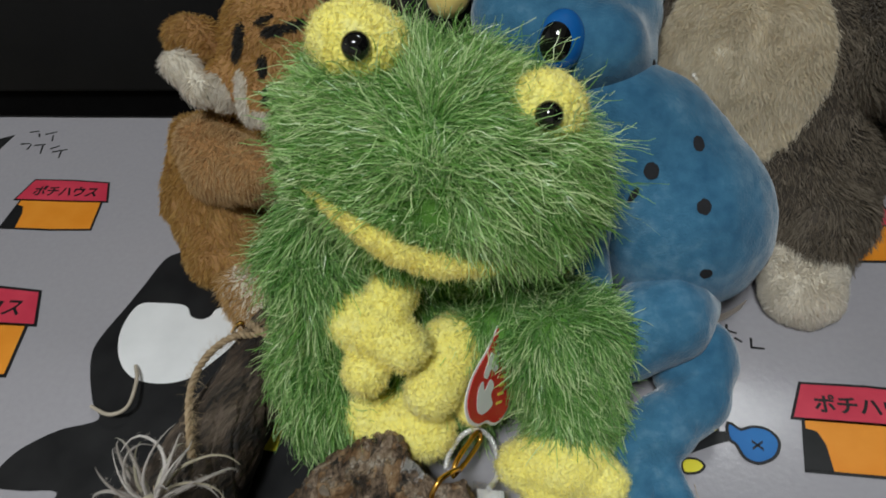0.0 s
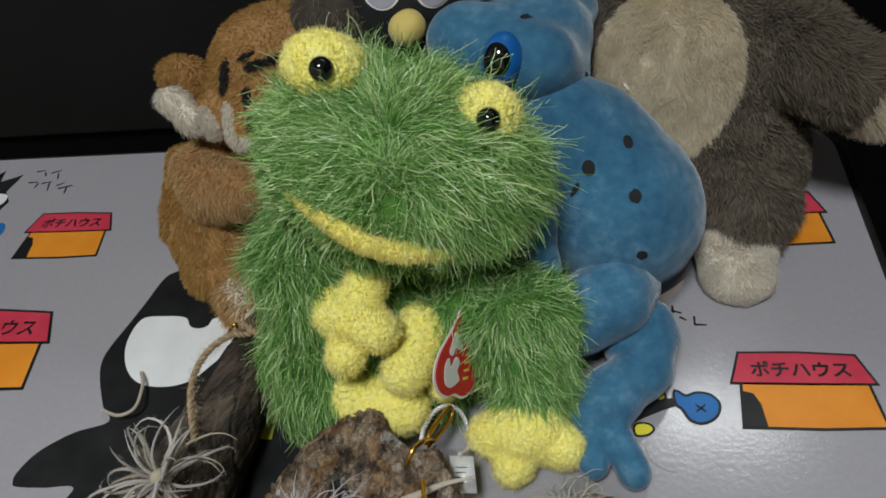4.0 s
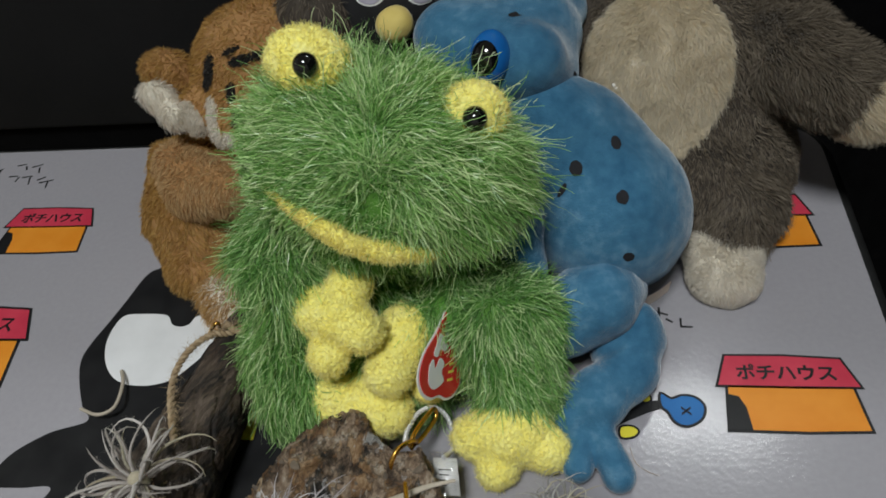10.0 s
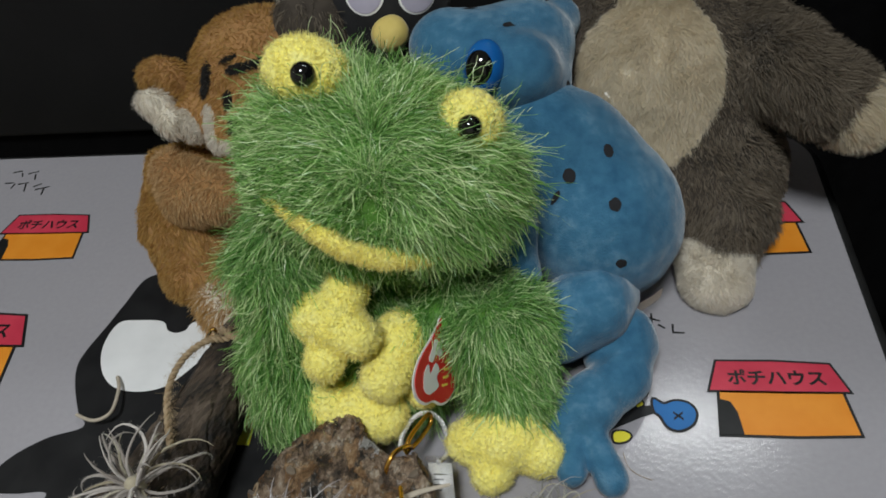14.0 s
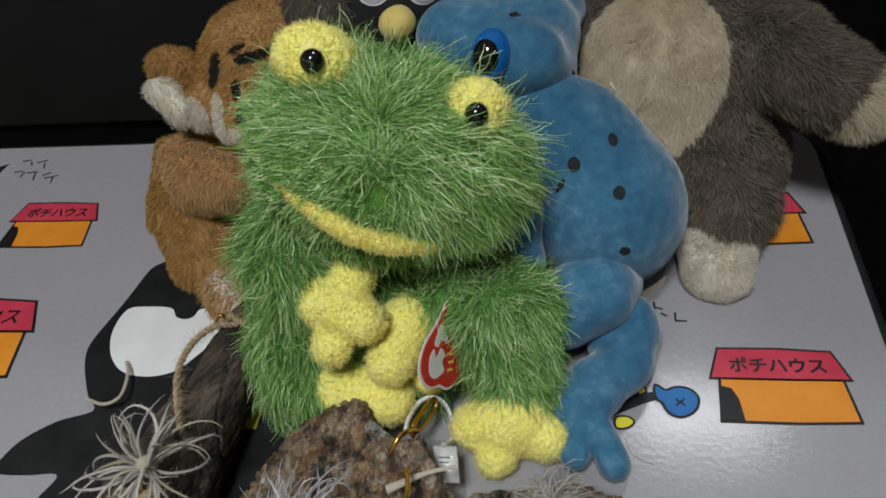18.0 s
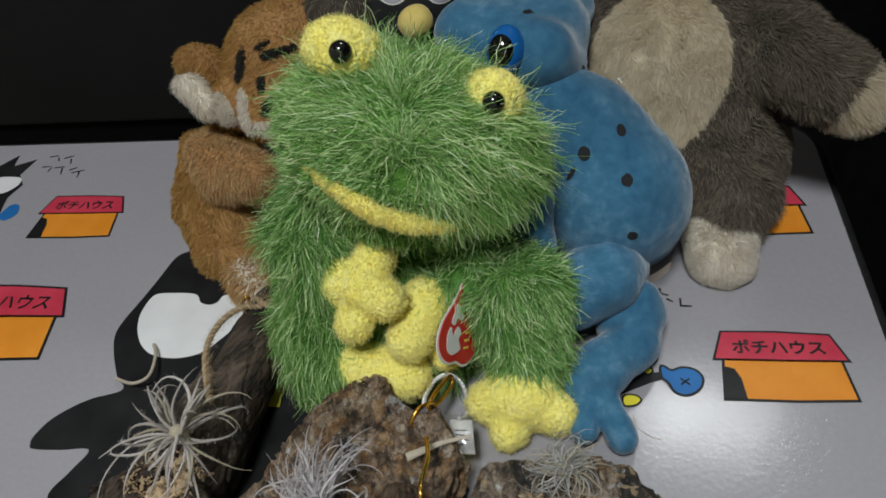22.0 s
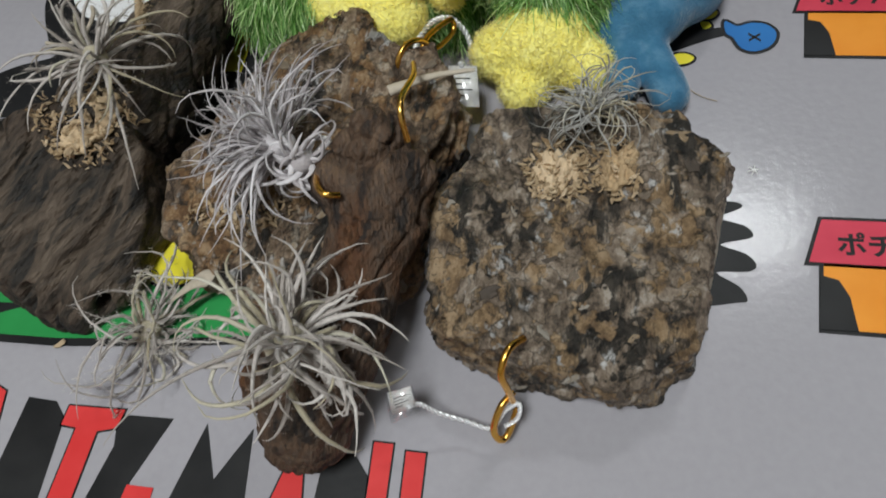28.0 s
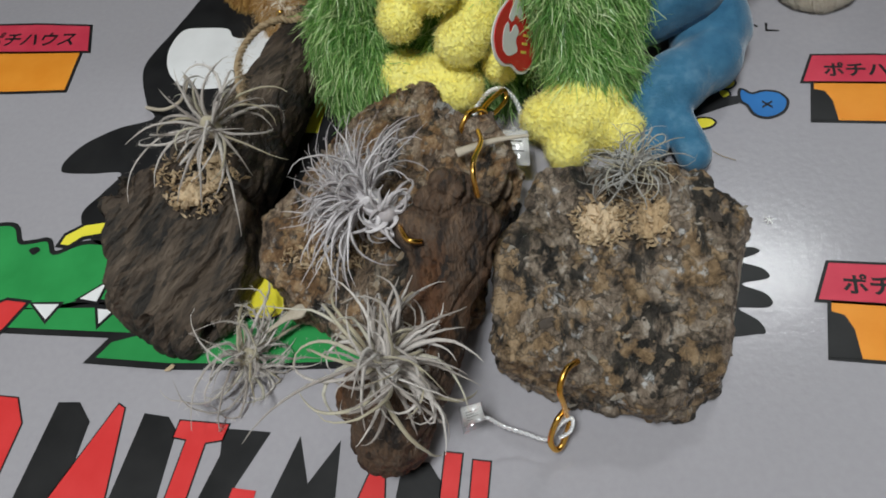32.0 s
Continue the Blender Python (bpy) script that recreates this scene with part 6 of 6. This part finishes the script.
def shavings(label, centre, spread, count, near_v, near_f, at):
    heap = thing("cork_shavings", at, label, "shavings")
    c = np.array(centre)
    p, n = scatter(near_v, near_f, count, lambda q: (((q - c) / np.array(spread)) ** 2).sum(1) < 1)
    if min(spread) > 0.008:
        mid = np.median(p, 0)
        pv, pf = skin([ball(mid + [0, 0, 0.001], (0.66 * spread[0], 0.66 * spread[1], 0.0022))], 0.002, 0.0005)
        pv = pv + normals(pv, pf) * (0.0026 * fbm(pv / np.array((0.0015, 0.0028, 0.002)), 4, 5))[:, None] + 0.001 * np.stack([fbm(pv / 0.006, 3, k) for k in (1, 2, 3)], 1)
        part("pad", (pv, pf), M_FLAKE, heap, "matted tan fibre")
    lay(SHAVINGS, "shaving", M_FLAKE, p + n * (0.001 + 0.003 * RNG.random((count, 1))), n, RNG.uniform(0.0014, 0.0046, count), heap, 0, 0.8, 0.7)


shavings("tan cork shavings heaped under an air plant", (-0.0964, -0.0291, 0.0559), (0.017, 0.026, 0.03), 420, lv2, lf2, (-0.0964, -0.0291, 0.0559))
shavings("tan cork shavings stuck on the bark", (0.0872, -0.038, 0.0357), (0.014, 0.016, 0.03), 340, rv, rf, (0.0872, -0.038, 0.0357))
shavings("tan cork shavings stuck on the bark", (0.1072, -0.036, 0.0321), (0.009, 0.014, 0.03), 140, rv, rf, (0.1072, -0.036, 0.0321))
shavings("tan cork shavings stuck on the bark", (-0.0345, -0.0612, 0.0393), (0.026, 0.006, 0.03), 130, mv, mf, (-0.0345, -0.0612, 0.0393))


# ---- wires, tags, twine ----
def wire(label, points, radius, mat, name="copper_wire"):
    t = thing(name, points[0], label, "wire")
    part("strand", tube(spline(points, 8), radius, 10), mat, t)
    return t


wire("bent copper wire hook through the bark", [(0.0205, 0.0045, 0.0345), (0.0211, 0.0072, 0.0405), (0.0240, 0.0125, 0.0436), (0.0285, 0.0185, 0.0400), (0.0300, 0.0222, 0.0325), (0.0272, 0.0205, 0.0285)], 0.0012, M_COPPER)
wire("copper wire loop standing up from the bark", [(0.0272, 0.0195, 0.0315), (0.0290, 0.0262, 0.0335), (0.0330, 0.0370, 0.0300), (0.0362, 0.0440, 0.0262), (0.0368, 0.0412, 0.0222), (0.0330, 0.0320, 0.0235), (0.0296, 0.0240, 0.0275)], 0.0012, M_COPPER)
wire("copper wire bent over the driftwood", [(0.0327, -0.0094, 0.0568), (0.037, -0.0249, 0.0679), (0.0368, -0.0405, 0.0752), (0.0375, -0.0473, 0.0732), (0.0384, -0.0498, 0.0644)], 0.0011, M_COPPER)
wire("short copper wire hook in the bark", [(0.005, -0.0545, 0.0529), (0.0096, -0.066, 0.0615), (0.0141, -0.0717, 0.0641), (0.0184, -0.0703, 0.0615)], 0.0011, M_COPPER)
wire("copper wire through the front edge of the bark", [(0.0807, -0.1084, 0.0447), (0.077, -0.114, 0.0494), (0.075, -0.1204, 0.046), (0.0765, -0.1218, 0.0352), (0.0774, -0.121, 0.0211)], 0.0012, M_COPPER)
wire("copper wire ring hanging from the bark", [(0.0775, -0.1185, 0.0226), (0.0738, -0.1241, 0.0225), (0.0716, -0.1296, 0.0149), (0.0738, -0.1314, 0.0097), (0.0763, -0.1286, 0.0096), (0.0789, -0.1213, 0.0158)], 0.0012, M_COPPER)
wire("copper wire eye on the driftwood branch", [(-0.0978, 0.0849, 0.035), (-0.0925, 0.0843, 0.0428), (-0.0899, 0.0855, 0.0433), (-0.0921, 0.0869, 0.0368)], 0.0012, M_COPPER)
silver = thing("twisted_wire", (0.0769, -0.125, 0.0093), "twisted silver wire joining two mounts", "wire")
part("strand", coil([(0.0749, -0.1269, 0.011), (0.0792, -0.1251, 0.0158), (0.0794, -0.1213, 0.0193), (0.0748, -0.1239, 0.0176), (0.0705, -0.1281, 0.0113), (0.0615, -0.1266, 0.0108), (0.0527, -0.1261, 0.0157), (0.047, -0.1255, 0.0222), (0.0437, -0.1276, 0.0241)], 0.00045, 0.0005, 16), M_SILVER, silver)
silver = thing("twisted_wire", (0.0409, 0.0146, 0.0551), "twisted silver wire loop holding a price tag", "wire")
part("strand", coil([(0.0240, 0.0235, 0.0300), (0.0245, 0.0310, 0.0290), (0.0290, 0.0400, 0.0290), (0.0357, 0.0451, 0.0258), (0.0420, 0.0440, 0.0170), (0.0452, 0.0357, 0.0105), (0.0455, 0.0270, 0.0140), (0.0442, 0.0209, 0.0210), (0.0440, 0.0165, 0.0285)], 0.0007, 0.0008, 18), M_SILVER, silver)


def glass(name):
    """Thin clear film: mostly see-through, with sharp reflections."""
    m = bpy.data.materials.new(name)
    m.use_nodes = True
    nt = m.node_tree
    clear, shine, mx = nt.nodes.new("ShaderNodeBsdfTransparent"), nt.nodes.new("ShaderNodeBsdfGlossy"), nt.nodes.new("ShaderNodeMixShader")
    shine.inputs["Roughness"].default_value = 0.12
    mx.inputs[0].default_value = 0.12
    nt.links.new(clear.outputs[0], mx.inputs[1]), nt.links.new(shine.outputs[0], mx.inputs[2])
    nt.links.new(mx.outputs[0], nt.nodes["Material Output"].inputs[0])
    return m


M_CLEAR = glass("clear_plastic")


def price_tag(label, corners, sleeve):
    """A small printed card in a clear sleeve."""
    t = thing("price_tag", corners[0], label, "price tag")
    a, b, c, d = (np.array(q, float) for q in corners)
    n = unit(np.cross(b - a, d - a))
    if n[2] < 0:
        n = -n

    def sheet(u0, u1, w0, w1, lift, mat, name):
        at = lambda u, w: a + (b - a) * u + (d - a) * w + (a - b + c - d) * u * w + n * lift
        q = np.array([at(u0, w0), at(u1, w0), at(u1, w1), at(u0, w1)])
        q = np.concatenate([q, q + n * 0.0002])
        return part(name, (q, np.array([(3, 2, 1, 0), (4, 5, 6, 7), (0, 1, 5, 4), (1, 2, 6, 5), (2, 3, 7, 6), (3, 0, 4, 7)])), mat, t)

    sheet(0, 1, 0, 1, 0, M_TAG_WHITE, "card")
    for k, (u0, u1) in enumerate(((0.2, 0.75), (0.2, 0.6), (0.2, 0.8), (0.2, 0.5))):
        sheet(u0, u1, 0.3 + 0.14 * k, 0.33 + 0.14 * k, 0.0003, M_INK, "print_bar")
    ob = sheet(-0.25 * sleeve, 1 + 0.5 * sleeve, -0.35 * sleeve, 1 + 0.9 * sleeve, 0.0012, M_CLEAR, "sleeve")
    ob.visible_shadow = False


price_tag("white price tag in a clear plastic sleeve", [(0.0385, 0.0165, 0.0275), (0.0505, 0.0165, 0.0275), (0.0530, 0.0000, 0.0215), (0.0410, 0.0000, 0.0215)], 0.5)
price_tag("small white price tag hidden under an air plant", [(0.037, -0.1243, 0.0278), (0.0447, -0.122, 0.0297), (0.0464, -0.1266, 0.0241), (0.0385, -0.1298, 0.0217)], 0.3)

twine = thing("jute_twine", (-0.0941, 0.0829, 0.0392), "frayed jute twine tied round the driftwood branch", "twine")
part("cord", coil([(-0.0742, 0.0932, 0.0375), (-0.0797, 0.0808, 0.0412), (-0.0895, 0.0762, 0.0458), (-0.0978, 0.0676, 0.0467), (-0.1024, 0.0552, 0.0462), (-0.101, 0.0409, 0.0469), (-0.0944, 0.025, 0.0491), (-0.0854, 0.0091, 0.0535)], 0.0011, 0.0010, 15), M_TWINE, twine)
part("cord", coil([(-0.0867, 0.0867, 0.041), (-0.0746, 0.0807, 0.0414), (-0.0706, 0.0869, 0.038)], 0.0013, 0.0012, 5), M_TWINE, twine)
hair_p = spline([(-0.0742, 0.0932, 0.0375), (-0.0895, 0.0762, 0.0458), (-0.1024, 0.0552, 0.0462), (-0.0854, 0.0091, 0.0535)], 60)
hair_p = np.repeat(hair_p, 5, 0)
part("fray", fibres(hair_p, RNG.normal(size=(len(hair_p), 3)), 0.0055, 0.0002, 3, None, 0.6), M_TWINE, twine)

crumb = new("husk_crumb", SHAVINGS[2].copy())
crumb.matrix_basis = Matrix.Translation((-0.1073, -0.1093, 0.0012)) @ Matrix.Rotation(0.7, 4, "Z") @ Matrix.Diagonal((0.006, 0.0036, 0.003, 1))
tagged(crumb, "small dry husk crumb on the table top", "crumb")
lint_at = np.array((0.1626, -0.0123, 0.001))
lint = thing("lint", lint_at, "scrap of white lint on the table top", "lint")
for turn in (15, 75, 140):
    d = 0.0022 * np.array([math.cos(radians(turn)), math.sin(radians(turn)), 0.1])
    part("thread", tube(spline([lint_at - d, lint_at + [0.0003, 0.0002, 0.0003], lint_at + d], 4), 0.00025, 5), M_TAG_WHITE, lint)
# a loose hair on the table, drawn as a thin curved tube
strand = thing("loose_hair", (0.1375, 0.0352, 0.001), "single thin hair lying on the table top", "fibre")
part("strand", tube(spline([(0.1368, 0.0375, 0.001), (0.1389, 0.0296, 0.001), (0.1441, 0.0251, 0.001), (0.1503, 0.0227, 0.001)], 6), 0.00016, 5), M_TWINE, strand)
